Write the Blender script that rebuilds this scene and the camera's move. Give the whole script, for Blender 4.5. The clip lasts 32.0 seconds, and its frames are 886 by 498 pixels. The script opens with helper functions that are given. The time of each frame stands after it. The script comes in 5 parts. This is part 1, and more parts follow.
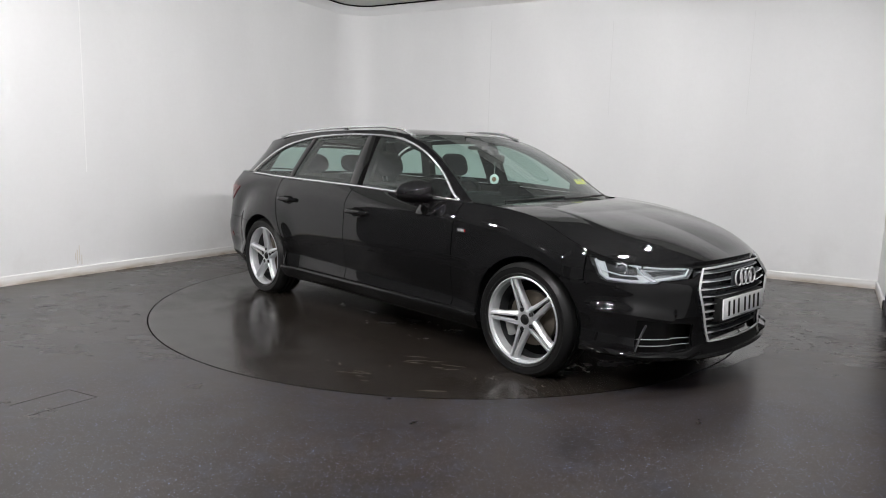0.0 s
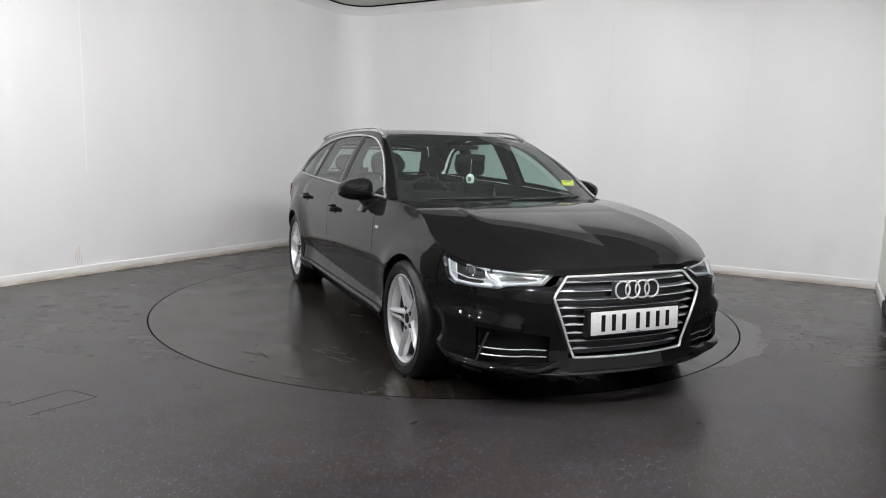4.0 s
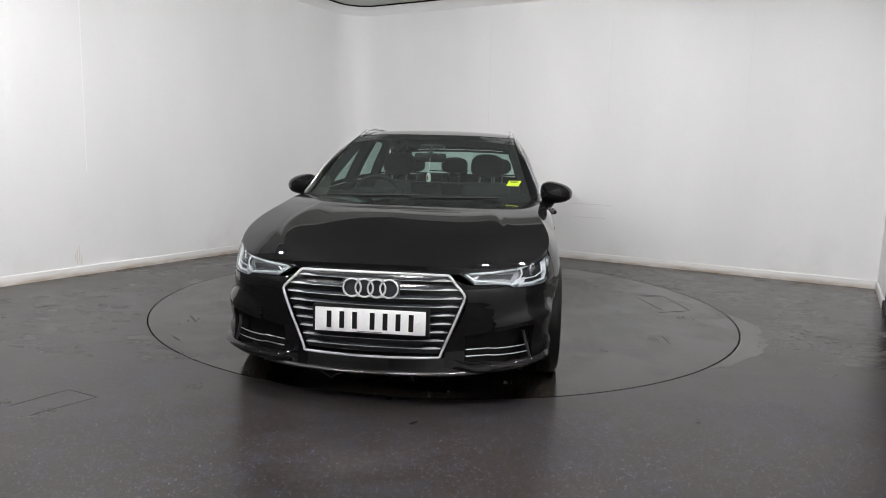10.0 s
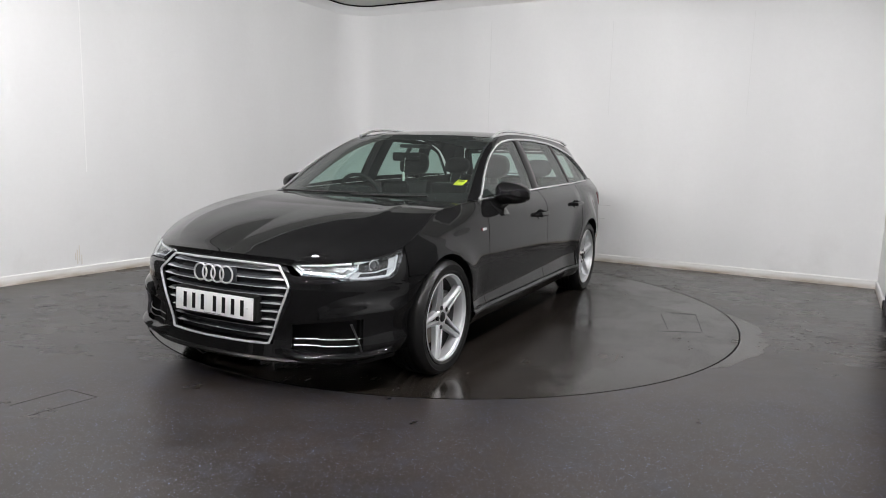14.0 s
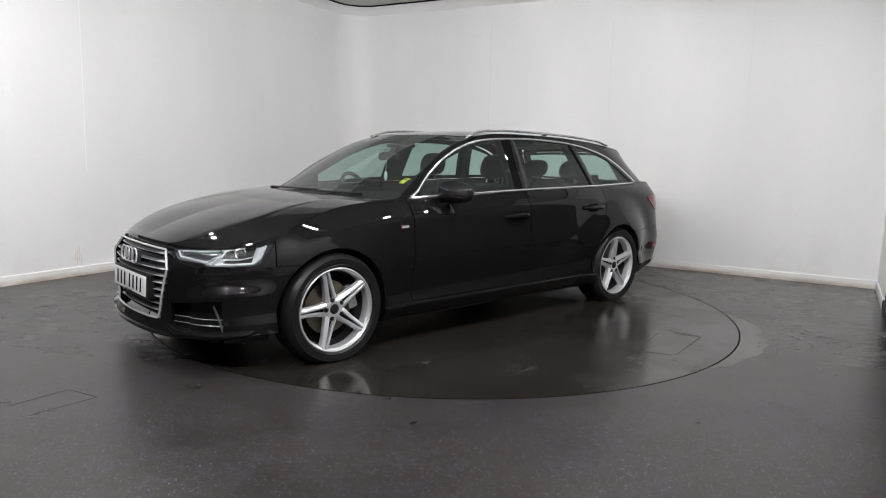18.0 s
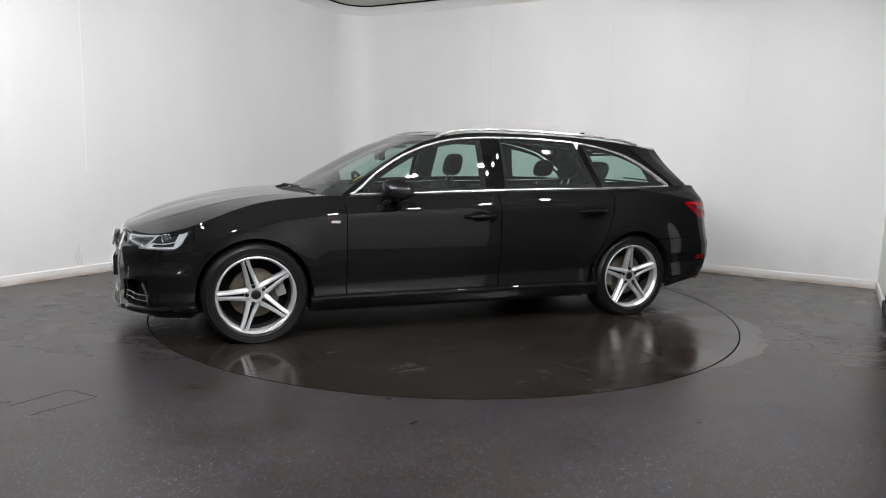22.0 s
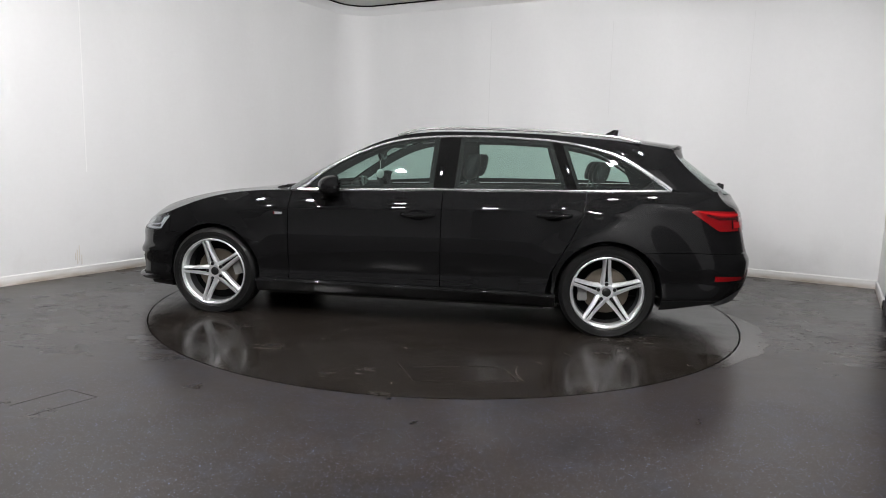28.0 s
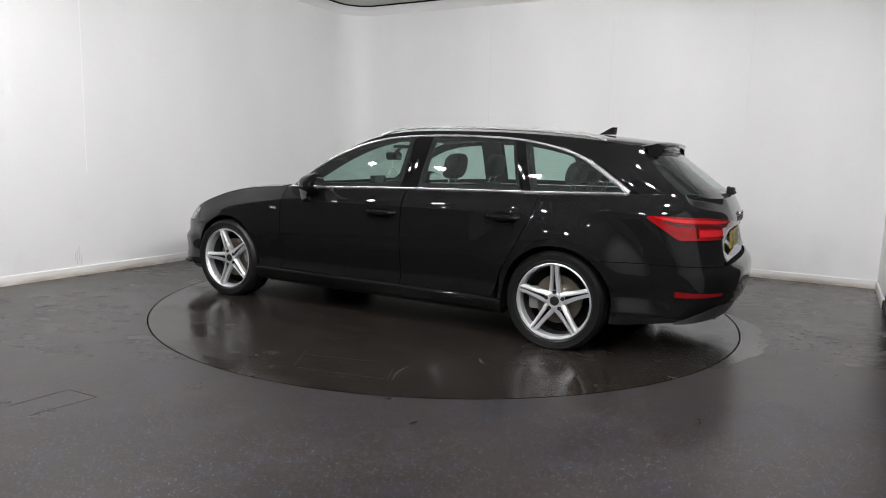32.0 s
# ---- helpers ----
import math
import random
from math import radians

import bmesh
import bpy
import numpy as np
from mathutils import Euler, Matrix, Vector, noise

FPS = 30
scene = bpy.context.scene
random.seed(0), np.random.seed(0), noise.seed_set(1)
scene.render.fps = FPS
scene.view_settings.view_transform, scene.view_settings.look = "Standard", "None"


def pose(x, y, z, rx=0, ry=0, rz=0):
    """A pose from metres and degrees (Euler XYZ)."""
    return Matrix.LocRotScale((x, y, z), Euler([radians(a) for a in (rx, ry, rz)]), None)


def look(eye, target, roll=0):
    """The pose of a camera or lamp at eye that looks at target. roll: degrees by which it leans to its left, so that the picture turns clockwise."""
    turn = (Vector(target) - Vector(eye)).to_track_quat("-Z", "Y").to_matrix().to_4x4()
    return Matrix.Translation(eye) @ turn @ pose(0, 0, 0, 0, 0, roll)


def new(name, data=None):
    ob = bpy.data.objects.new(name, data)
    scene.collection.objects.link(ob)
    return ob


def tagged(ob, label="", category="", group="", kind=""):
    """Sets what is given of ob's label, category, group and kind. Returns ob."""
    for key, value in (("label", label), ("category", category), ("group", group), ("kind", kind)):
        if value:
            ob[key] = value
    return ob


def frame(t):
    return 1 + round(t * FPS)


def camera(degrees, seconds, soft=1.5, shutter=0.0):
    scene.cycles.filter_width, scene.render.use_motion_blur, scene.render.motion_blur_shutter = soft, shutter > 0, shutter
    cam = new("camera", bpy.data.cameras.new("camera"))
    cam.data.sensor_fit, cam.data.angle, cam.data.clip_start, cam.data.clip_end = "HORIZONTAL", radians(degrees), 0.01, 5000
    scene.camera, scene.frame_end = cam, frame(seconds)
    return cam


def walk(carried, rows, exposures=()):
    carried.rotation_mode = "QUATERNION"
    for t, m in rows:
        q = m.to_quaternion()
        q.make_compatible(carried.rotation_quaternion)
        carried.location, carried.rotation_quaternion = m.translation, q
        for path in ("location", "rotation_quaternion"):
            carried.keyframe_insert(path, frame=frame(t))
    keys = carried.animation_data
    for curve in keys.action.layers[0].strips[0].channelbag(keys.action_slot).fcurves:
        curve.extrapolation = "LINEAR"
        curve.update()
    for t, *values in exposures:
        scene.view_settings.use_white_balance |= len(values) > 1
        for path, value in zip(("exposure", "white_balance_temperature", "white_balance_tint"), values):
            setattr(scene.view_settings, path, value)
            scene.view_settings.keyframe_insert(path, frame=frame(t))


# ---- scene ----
EYE = Vector((0.0, -5.4233, 1.1971))
YAW, PITCH = radians(0.2084), radians(-8.0279)
AIM = Vector((-math.sin(YAW) * math.cos(PITCH), math.cos(YAW) * math.cos(PITCH), math.sin(PITCH)))
STILL = look(EYE, EYE + AIM, 1.58)
cam = camera(67.06, 32.0, soft=1.0)
walk(cam, [(0.0, STILL), (32.0, STILL)])

# ---- world, lamps ----
world = bpy.data.worlds.new("world")
scene.world = world
world.use_nodes = True
world.node_tree.nodes["Background"].inputs[0].default_value = (0.5, 0.52, 0.55, 1)
world.node_tree.nodes["Background"].inputs[1].default_value = 0.02
scene.view_settings.exposure = 0.0

# the room: its walls stand at 60 degrees to the camera's line
ALONG = Vector((math.cos(radians(60.25)), math.sin(radians(60.25)), 0))      # along the left wall, away from the camera
ACROSS = Vector((math.cos(radians(-28.74)), math.sin(radians(-28.74)), 0))   # along the far wall, to the right
CORNER = Vector((-1.362, 4.175, 0))                      # far inner corner
WIDE, DEEP, TALL = 6.42, 12.5, 3.15


def spot(a, b, z=0.0):
    """A place in the room: a metres along the far wall, b metres from it."""
    return CORNER + ACROSS * a - ALONG * b + Vector((0, 0, z))


# ---- materials ----
def material(name, colour, rough=0.5, metal=0.0, **more):
    m = bpy.data.materials.new(name)
    m.use_nodes = True
    p = m.node_tree.nodes["Principled BSDF"]
    p.inputs["Base Color"].default_value = (*colour, 1)
    p.inputs["Roughness"].default_value = rough
    p.inputs["Metallic"].default_value = metal
    for key, value in more.items():
        p.inputs[key.replace("_", " ")].default_value = value
    return m


def node(m, kind, **values):
    n = m.node_tree.nodes.new(kind)
    for key, value in values.items():
        n.inputs[key.replace("_", " ")].default_value = value
    return n


def link(m, a, b):
    m.node_tree.links.new(a, b)


def bsdf(m):
    return m.node_tree.nodes["Principled BSDF"]


def noise_tex(m, scale, detail=4.0, rough=0.55, stretch=None):
    co = m.node_tree.nodes.new("ShaderNodeTexCoord")
    n = node(m, "ShaderNodeTexNoise", Scale=scale, Detail=detail, Roughness=rough)
    if stretch:
        mp = m.node_tree.nodes.new("ShaderNodeMapping")
        mp.inputs["Scale"].default_value = stretch
        link(m, co.outputs["Object"], mp.inputs[0])
        link(m, mp.outputs[0], n.inputs["Vector"])
    else:
        link(m, co.outputs["Object"], n.inputs["Vector"])
    return n.outputs["Fac"]


def ramp(m, fac, stops):
    r = m.node_tree.nodes.new("ShaderNodeValToRGB")
    e = r.color_ramp.elements
    while len(e) < len(stops):
        e.new(0.5)
    for i, (at, c) in enumerate(stops):
        e[i].position = at
        e[i].color = (c, c, c, 1) if isinstance(c, (int, float)) else (*c, 1)
    link(m, fac, r.inputs[0])
    return r.outputs[0]


def mix(m, fac, a, b, how="MIX"):
    x = m.node_tree.nodes.new("ShaderNodeMix")
    x.data_type, x.blend_type = "RGBA", how
    for src, slot in ((fac, 0), (a, 6), (b, 7)):
        if isinstance(src, (int, float)):
            x.inputs[slot].default_value = src if slot == 0 else (src, src, src, 1)
        elif isinstance(src, tuple):
            x.inputs[slot].default_value = (*src, 1)
        else:
            link(m, src, x.inputs[slot])
    return x.outputs[2]


def bump(m, height, strength=0.2, distance=0.002):
    b = node(m, "ShaderNodeBump", Strength=strength, Distance=distance)
    link(m, height, b.inputs["Height"])
    link(m, b.outputs[0], bsdf(m).inputs["Normal"])


def wall_paint():
    m = material("white_wall_paint", (0.8, 0.8, 0.8), 0.45)
    broad = noise_tex(m, 0.9, 3, 0.5, (1, 1, 0.35))
    c = ramp(m, broad, [(0.3, (0.75, 0.75, 0.755)), (0.7, (0.82, 0.82, 0.822))])
    fine = noise_tex(m, 26, 5)
    c2 = mix(m, ramp(m, fine, [(0.35, 0.0), (0.8, 0.08)]), c, (0.62, 0.61, 0.59))
    # grey tyre dust and brown splashes low on the wall
    co = m.node_tree.nodes.new("ShaderNodeTexCoord")
    sep = m.node_tree.nodes.new("ShaderNodeSeparateXYZ")
    link(m, co.outputs["Object"], sep.inputs[0])
    low = ramp(m, sep.outputs["Z"], [(0.06, 1.0), (0.75, 0.0)])
    blot = ramp(m, noise_tex(m, 1.7, 6, 0.62), [(0.52, 0.0), (0.78, 0.30)])
    c3 = mix(m, mix(m, 1.0, low, blot, "MULTIPLY"), c2, (0.46, 0.44, 0.42))
    drip = ramp(m, noise_tex(m, 4.2, 7, 0.7, (1, 1, 0.25)), [(0.68, 0.0), (0.80, 0.35)])
    c4 = mix(m, mix(m, 1.0, low, drip, "MULTIPLY"), c3, (0.52, 0.44, 0.34))
    link(m, c4, bsdf(m).inputs["Base Color"])
    bump(m, fine, 0.06, 0.002)
    return m


def floor_vinyl(name, wet):
    """Charcoal safety vinyl with fine pale chips; wet: the wiped deck, brownish, with pools of water on it."""
    m = material(name, (0.04, 0.038, 0.037), 0.3, Specular_IOR_Level=0.5 if wet else 0.38)
    broad = noise_tex(m, 0.7, 6, 0.62)
    mid = noise_tex(m, 3.0, 7, 0.66, (1, 1.4, 1))
    smear = noise_tex(m, 4.6, 6, 0.7, (0.6, 2.0, 1))
    blotch = noise_tex(m, 2.6, 5, 0.58)
    grain = noise_tex(m, 38.0, 4, 0.7)
    if wet:
        c = ramp(m, broad, [(0.3, (0.0125, 0.0102, 0.0080)), (0.7, (0.0225, 0.0186, 0.0150))])
        c = mix(m, ramp(m, mid, [(0.55, 0.0), (0.75, 0.45)]), c, (0.040, 0.034, 0.029))
        c = mix(m, ramp(m, smear, [(0.64, 0.0), (0.80, 0.25)]), c, (0.075, 0.066, 0.056))
    else:
        c = ramp(m, broad, [(0.3, (0.0230, 0.0184, 0.0155)), (0.7, (0.0390, 0.0328, 0.0290))])
        c = mix(m, ramp(m, mid, [(0.5, 0.0), (0.75, 0.5)]), c, (0.052, 0.045, 0.041))
        c = mix(m, ramp(m, noise_tex(m, 1.6, 4, 0.6), [(0.46, 0.0), (0.64, 0.75)]), c, (0.023, 0.0215, 0.0225))
        c = mix(m, ramp(m, smear, [(0.58, 0.0), (0.8, 0.26)]), c, (0.085, 0.076, 0.069))
        hue = noise_tex(m, 9.0, 5, 0.65)      # brown dirt and bluish bare vinyl in small patches
        c = mix(m, ramp(m, hue, [(0.52, 0.0), (0.62, 0.55)]), c, (0.036, 0.037, 0.049))
        c = mix(m, ramp(m, hue, [(0.36, 0.55), (0.47, 0.0)]), c, (0.031, 0.0225, 0.0175))
    c = mix(m, ramp(m, blotch, [(0.34, 0.0), (0.70, 0.5)]), c, mix(m, 1.0, c, 0.55, "MULTIPLY"))
    c = mix(m, ramp(m, grain, [(0.40, 0.0), (0.66, 0.5)]), c, mix(m, 1.0, c, 0.55, "MULTIPLY"))
    co = m.node_tree.nodes.new("ShaderNodeTexCoord")
    sep = m.node_tree.nodes.new("ShaderNodeSeparateXYZ")
    link(m, co.outputs["Object"], sep.inputs[0])
    # a film of grime dulls the chips away from the clean strip of floor in front
    wave = m.node_tree.nodes.new("ShaderNodeMath")
    wave.operation = "MULTIPLY_ADD"
    wave.inputs[1].default_value = 0.9
    link(m, mid, wave.inputs[0])
    link(m, sep.outputs["Y"], wave.inputs[2])
    reach = node(m, "ShaderNodeMapRange", From_Min=-1.15, From_Max=-1.95, To_Min=0.14, To_Max=1.0)
    link(m, wave.outputs[0], reach.inputs["Value"])
    worn = ramp(m, blotch, [(0.34, 1.0), (0.70, 0.55)])
    for scale, amount, tone in ((80.0, 0.34, (0.31, 0.35, 0.62)), (110.0, 0.5, (0.27, 0.28, 0.42)), (175.0, 0.6, (0.20, 0.18, 0.215))):
        v = node(m, "ShaderNodeTexVoronoi", Scale=scale)
        link(m, co.outputs["Object"], v.inputs["Vector"])
        chip = ramp(m, v.outputs["Distance"], [(0.0, 1.0), (0.17, 1.0), (0.25, 0.0)])
        pick = node(m, "ShaderNodeTexWhiteNoise")
        link(m, v.outputs["Position"], pick.inputs["Vector"])
        some = ramp(m, pick.outputs["Value"], [(1 - amount - 0.02, 0.0), (1 - amount, 0.3), (1.0, 1.0)])
        show = mix(m, 1.0, chip, some, "MULTIPLY")
        patchy = mix(m, 1.0, show, worn if wet else mix(m, 1.0, reach.outputs["Result"], worn, "MULTIPLY"), "MULTIPLY")
        c = mix(m, mix(m, 0.16 if wet else 0.78, 0.0, patchy), c, tone)
    link(m, c, bsdf(m).inputs["Base Color"])
    lay = mix(m, 0.5, broad, mix(m, 0.5, mid, smear))
    if wet:
        gloss = ramp(m, lay, [(0.40, 0.15), (0.60, 0.30)])
        gloss = mix(m, ramp(m, noise_tex(m, 1.3, 5, 0.6), [(0.50, 0.0), (0.58, 1.0)]), gloss, 0.125)
    else:
        gloss = ramp(m, lay, [(0.32, 0.19), (0.68, 0.36)])
        gloss = mix(m, ramp(m, reach.outputs["Result"], [(0.14, 0.0), (1.0, 1.0)]), gloss, ramp(m, blotch, [(0.34, 0.37), (0.70, 0.27)]))
    link(m, gloss, bsdf(m).inputs["Roughness"])
    bump(m, mix(m, 0.5, noise_tex(m, 120, 3), grain), 0.05 if wet else 0.2, 0.001)
    return m


def glass_pane(name, tint, gloss=1.0, veil=0.006):
    m = bpy.data.materials.new(name)
    m.use_nodes = True
    t = m.node_tree
    t.nodes.remove(bsdf(m))
    clear = node(m, "ShaderNodeBsdfTransparent")
    clear.inputs[0].default_value = (*tint, 1)
    shine = node(m, "ShaderNodeBsdfGlossy", Roughness=0.012)
    face = m.node_tree.nodes.new("ShaderNodeLayerWeight")
    face.inputs[0].default_value = 0.5
    steep = m.node_tree.nodes.new("ShaderNodeMath")
    steep.operation = "POWER"
    steep.inputs[1].default_value = 4.6
    link(m, face.outputs["Facing"], steep.inputs[0])
    share = m.node_tree.nodes.new("ShaderNodeMath")
    share.operation = "MULTIPLY_ADD"
    share.inputs[1].default_value, share.inputs[2].default_value = 0.90, 0.055 * gloss
    link(m, steep.outputs[0], share.inputs[0])
    mx = node(m, "ShaderNodeMixShader")
    link(m, share.outputs[0], mx.inputs[0])
    link(m, clear.outputs[0], mx.inputs[1])
    link(m, shine.outputs[0], mx.inputs[2])
    # a faint pale veil mixed evenly over the pane
    film = node(m, "ShaderNodeBsdfDiffuse")
    film.inputs[0].default_value = (0.72, 0.78, 0.76, 1)
    veiled = node(m, "ShaderNodeMixShader")
    veiled.inputs[0].default_value = veil
    link(m, mx.outputs[0], veiled.inputs[1])
    link(m, film.outputs[0], veiled.inputs[2])
    link(m, veiled.outputs[0], t.nodes["Material Output"].inputs[0])
    return m


def glow(name, colour, strength):
    m = material(name, (0.9, 0.9, 0.9), 0.4)
    bsdf(m).inputs["Emission Color"].default_value = (*colour, 1)
    bsdf(m).inputs["Emission Strength"].default_value = strength
    return m


def car_paint():
    m = material("black_car_paint", (0.0055, 0.0055, 0.0058), 0.5, 0.0, Coat_Weight=1.0, Coat_Roughness=0.025, Coat_IOR=1.40, Specular_IOR_Level=0.02)
    film = noise_tex(m, 2.2, 5, 0.6)
    link(m, ramp(m, film, [(0.35, 0.012), (0.75, 0.03)]), bsdf(m).inputs["Coat Roughness"])
    return m


WALL = wall_paint()
CEIL = material("dark_ceiling_void", (0.05, 0.05, 0.05), 0.8)
BOARD = material("grey_ceiling_board", (0.55, 0.57, 0.54), 0.7)
# DARK to END: greys of unseen walls, set by what the car should mirror
DARK = material("dark_unseen_wall", (0.045, 0.045, 0.046), 0.8)
NEAR = material("pale_unseen_wall", (0.70, 0.70, 0.705), 0.7)
SIDE = material("pale_grey_unseen_wall", (0.46, 0.46, 0.465), 0.7)
END = material("grey_unseen_wall", (0.33, 0.33, 0.335), 0.7)
SKIRT = material("white_skirting_gloss", (0.72, 0.71, 0.68), 0.35)
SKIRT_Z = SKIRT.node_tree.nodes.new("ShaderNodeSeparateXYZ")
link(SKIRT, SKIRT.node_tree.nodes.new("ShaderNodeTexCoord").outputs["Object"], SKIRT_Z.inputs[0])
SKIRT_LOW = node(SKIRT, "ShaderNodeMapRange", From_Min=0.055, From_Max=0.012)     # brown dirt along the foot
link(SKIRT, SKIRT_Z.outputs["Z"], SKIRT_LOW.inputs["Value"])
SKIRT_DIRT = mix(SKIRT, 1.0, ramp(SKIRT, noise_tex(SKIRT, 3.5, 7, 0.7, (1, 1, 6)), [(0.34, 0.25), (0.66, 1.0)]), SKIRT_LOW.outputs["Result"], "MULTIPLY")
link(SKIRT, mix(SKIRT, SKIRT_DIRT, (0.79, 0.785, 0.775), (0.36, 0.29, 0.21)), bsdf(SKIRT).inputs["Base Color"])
FLOOR = floor_vinyl("speckled_charcoal_vinyl", False)
TABLE = floor_vinyl("wiped_charcoal_vinyl", True)
GAP = material("dark_gap", (0.006, 0.006, 0.006), 0.9, 0.0, Specular_IOR_Level=0.05)
SEAL = material("black_window_seal", (0.006, 0.006, 0.006), 0.9, 0.0, Specular_IOR_Level=0.06)
PAINT = car_paint()
PLASTIC = material("black_plastic", (0.010, 0.010, 0.010), 0.45, 0.0, Specular_IOR_Level=0.22)
TRIMBLACK = material("gloss_black_trim", (0.005, 0.005, 0.005), 0.03)
LIPBLACK = material("satin_black_lip", (0.006, 0.006, 0.006), 0.22)
CHROME = material("satin_chrome", (0.86, 0.87, 0.88), 0.18, 0.78)
ALLOY = material("silver_alloy", (0.74, 0.75, 0.77), 0.35, 0.75)
STEEL = material("brake_steel", (0.16, 0.138, 0.11), 0.38, 0.7)
CALIPER = material("grey_caliper_metal", (0.34, 0.34, 0.33), 0.45, 0.4)
RUBBER = material("tyre_rubber", (0.009, 0.009, 0.009), 0.38, 0.0, Specular_IOR_Level=0.25)
# darker copy of the alloy: its colour holds the shade inside the wheel
BARREL = material("shaded_wheel_barrel", (0.05, 0.05, 0.053), 0.4, 0.5)
GLASS = glass_pane("tinted_window_glass", (0.65, 0.795, 0.745), 1.25, 0.018)
LENS = glass_pane("clear_lamp_cover", (0.93, 0.95, 0.96))
CLOTH = material("black_seat_cloth", (0.016, 0.016, 0.017), 0.85)
DASH = material("dark_dashboard", (0.014, 0.014, 0.015), 0.7, 0.0, Specular_IOR_Level=0.12)
SATIN = material("satin_grey_trim", (0.10, 0.102, 0.107), 0.4, 0.6)
RED = material("red_lamp_plastic", (0.20, 0.003, 0.005), 0.10, 0.0, Coat_Weight=0.4)
WHITE = material("white_plastic", (0.8, 0.8, 0.8), 0.35)
YELLOW = material("yellow_plate", (0.85, 0.62, 0.05), 0.4)
INK = material("black_ink", (0.012, 0.012, 0.012), 0.6, 0.0, Specular_IOR_Level=0.08)
LED = glow("lamp_strip", (1.0, 0.985, 0.985), 1525.0)

# ---- building helpers ----
def mesh_ob(name, bm, mat, smooth=True):
    me = bpy.data.meshes.new(name)
    bmesh.ops.recalc_face_normals(bm, faces=bm.faces)
    bm.to_mesh(me)
    bm.free()
    for m in (mat if isinstance(mat, (list, tuple)) else [mat]):
        me.materials.append(m)
    if smooth:
        me.polygons.foreach_set("use_smooth", [True] * len(me.polygons))
        me.set_sharp_from_angle(angle=radians(38))
    return new(name, me)


def part(name, bm, mat, parent, label="", smooth=True, at=None):
    ob = mesh_ob(name, bm, mat, smooth)
    ob.parent = parent
    if at is not None:
        ob.matrix_local = at
    return tagged(ob, label)


def box(bm, lo, hi, bevel=0.0, m=None):
    lo, hi = Vector(lo), Vector(hi)
    r = bmesh.ops.create_cube(bm, size=1.0, matrix=Matrix.Translation((lo + hi) / 2) @ Matrix.Diagonal((*(hi - lo), 1)))
    vs = r["verts"]
    if bevel:
        es = list({e for v in vs for e in v.link_edges})
        out = bmesh.ops.bevel(bm, geom=es, offset=bevel, segments=2, affect="EDGES", profile=0.6)
        vs = list({v for f in out["faces"] for v in f.verts} | {v for v in vs if v.is_valid})
    if m:
        bmesh.ops.transform(bm, matrix=m, verts=vs)
    return bm


def sheet(bm, grid):
    """Faces over a rows x columns array of points."""
    vs = [[bm.verts.new(p) for p in row] for row in grid]
    for i in range(len(vs) - 1):
        for j in range(len(vs[0]) - 1):
            q = [vs[i][j], vs[i][j + 1], vs[i + 1][j + 1], vs[i + 1][j]]
            bm.faces.new(q)
    return vs


def shell(bm, grid, inward, lip=0.0):
    """A sheet with its rim turned in along inward(point) by lip."""
    vs = sheet(bm, grid)
    if lip:
        rim = [vs[0][j] for j in range(len(vs[0]))] + [r[-1] for r in vs[1:]] + \
              [vs[-1][j] for j in range(len(vs[0]) - 2, -1, -1)] + [r[0] for r in vs[-2:0:-1]]
        back = [bm.verts.new(v.co + inward(v.co) * lip) for v in rim]
        for i in range(len(rim)):
            k = (i + 1) % len(rim)
            if (rim[i].co - rim[k].co).length > 1e-6:
                bm.faces.new((rim[i], rim[k], back[k], back[i]))
    return bm


def tube(bm, pts, r, sides=8, closed=False, flat=1.0):
    """A round bar along points; flat squeezes it in its second direction."""
    pts = [Vector(p) for p in pts]
    n, rings = len(pts), []
    up = Vector((0, 0, 1))
    for i, p in enumerate(pts):
        a = pts[(i - 1) % n] if closed or i else p
        b = pts[(i + 1) % n] if closed or i < n - 1 else p
        d = (b - a).normalized()
        side = d.cross(up)
        side = side.normalized() if side.length > 1e-4 else Vector((1, 0, 0))
        other = side.cross(d).normalized()
        rr = r[i] if isinstance(r, (list, tuple)) else r
        rings.append([bm.verts.new(p + side * (math.cos(t) * rr) + other * (math.sin(t) * rr * flat)) for t in (2 * math.pi * k / sides for k in range(sides))])
    for i in range(n if closed else n - 1):
        a, b = rings[i], rings[(i + 1) % n]
        for k in range(sides):
            bm.faces.new((a[k], a[(k + 1) % sides], b[(k + 1) % sides], b[k]))
    if not closed:
        bm.faces.new(rings[0]), bm.faces.new(rings[-1])
    return bm


def lathe(bm, profile, steps=48, axis="y"):
    """Turn (radius, along) pairs about an axis."""
    rings = []
    for k in range(steps):
        t = 2 * math.pi * k / steps
        c, s = math.cos(t), math.sin(t)
        rings.append([bm.verts.new((r * c, a, r * s) if axis == "y" else (r * c, r * s, a)) for r, a in profile])
    for k in range(steps):
        a, b = rings[k], rings[(k + 1) % steps]
        for i in range(len(profile) - 1):
            bm.faces.new((a[i], a[i + 1], b[i + 1], b[i]))
    return bm


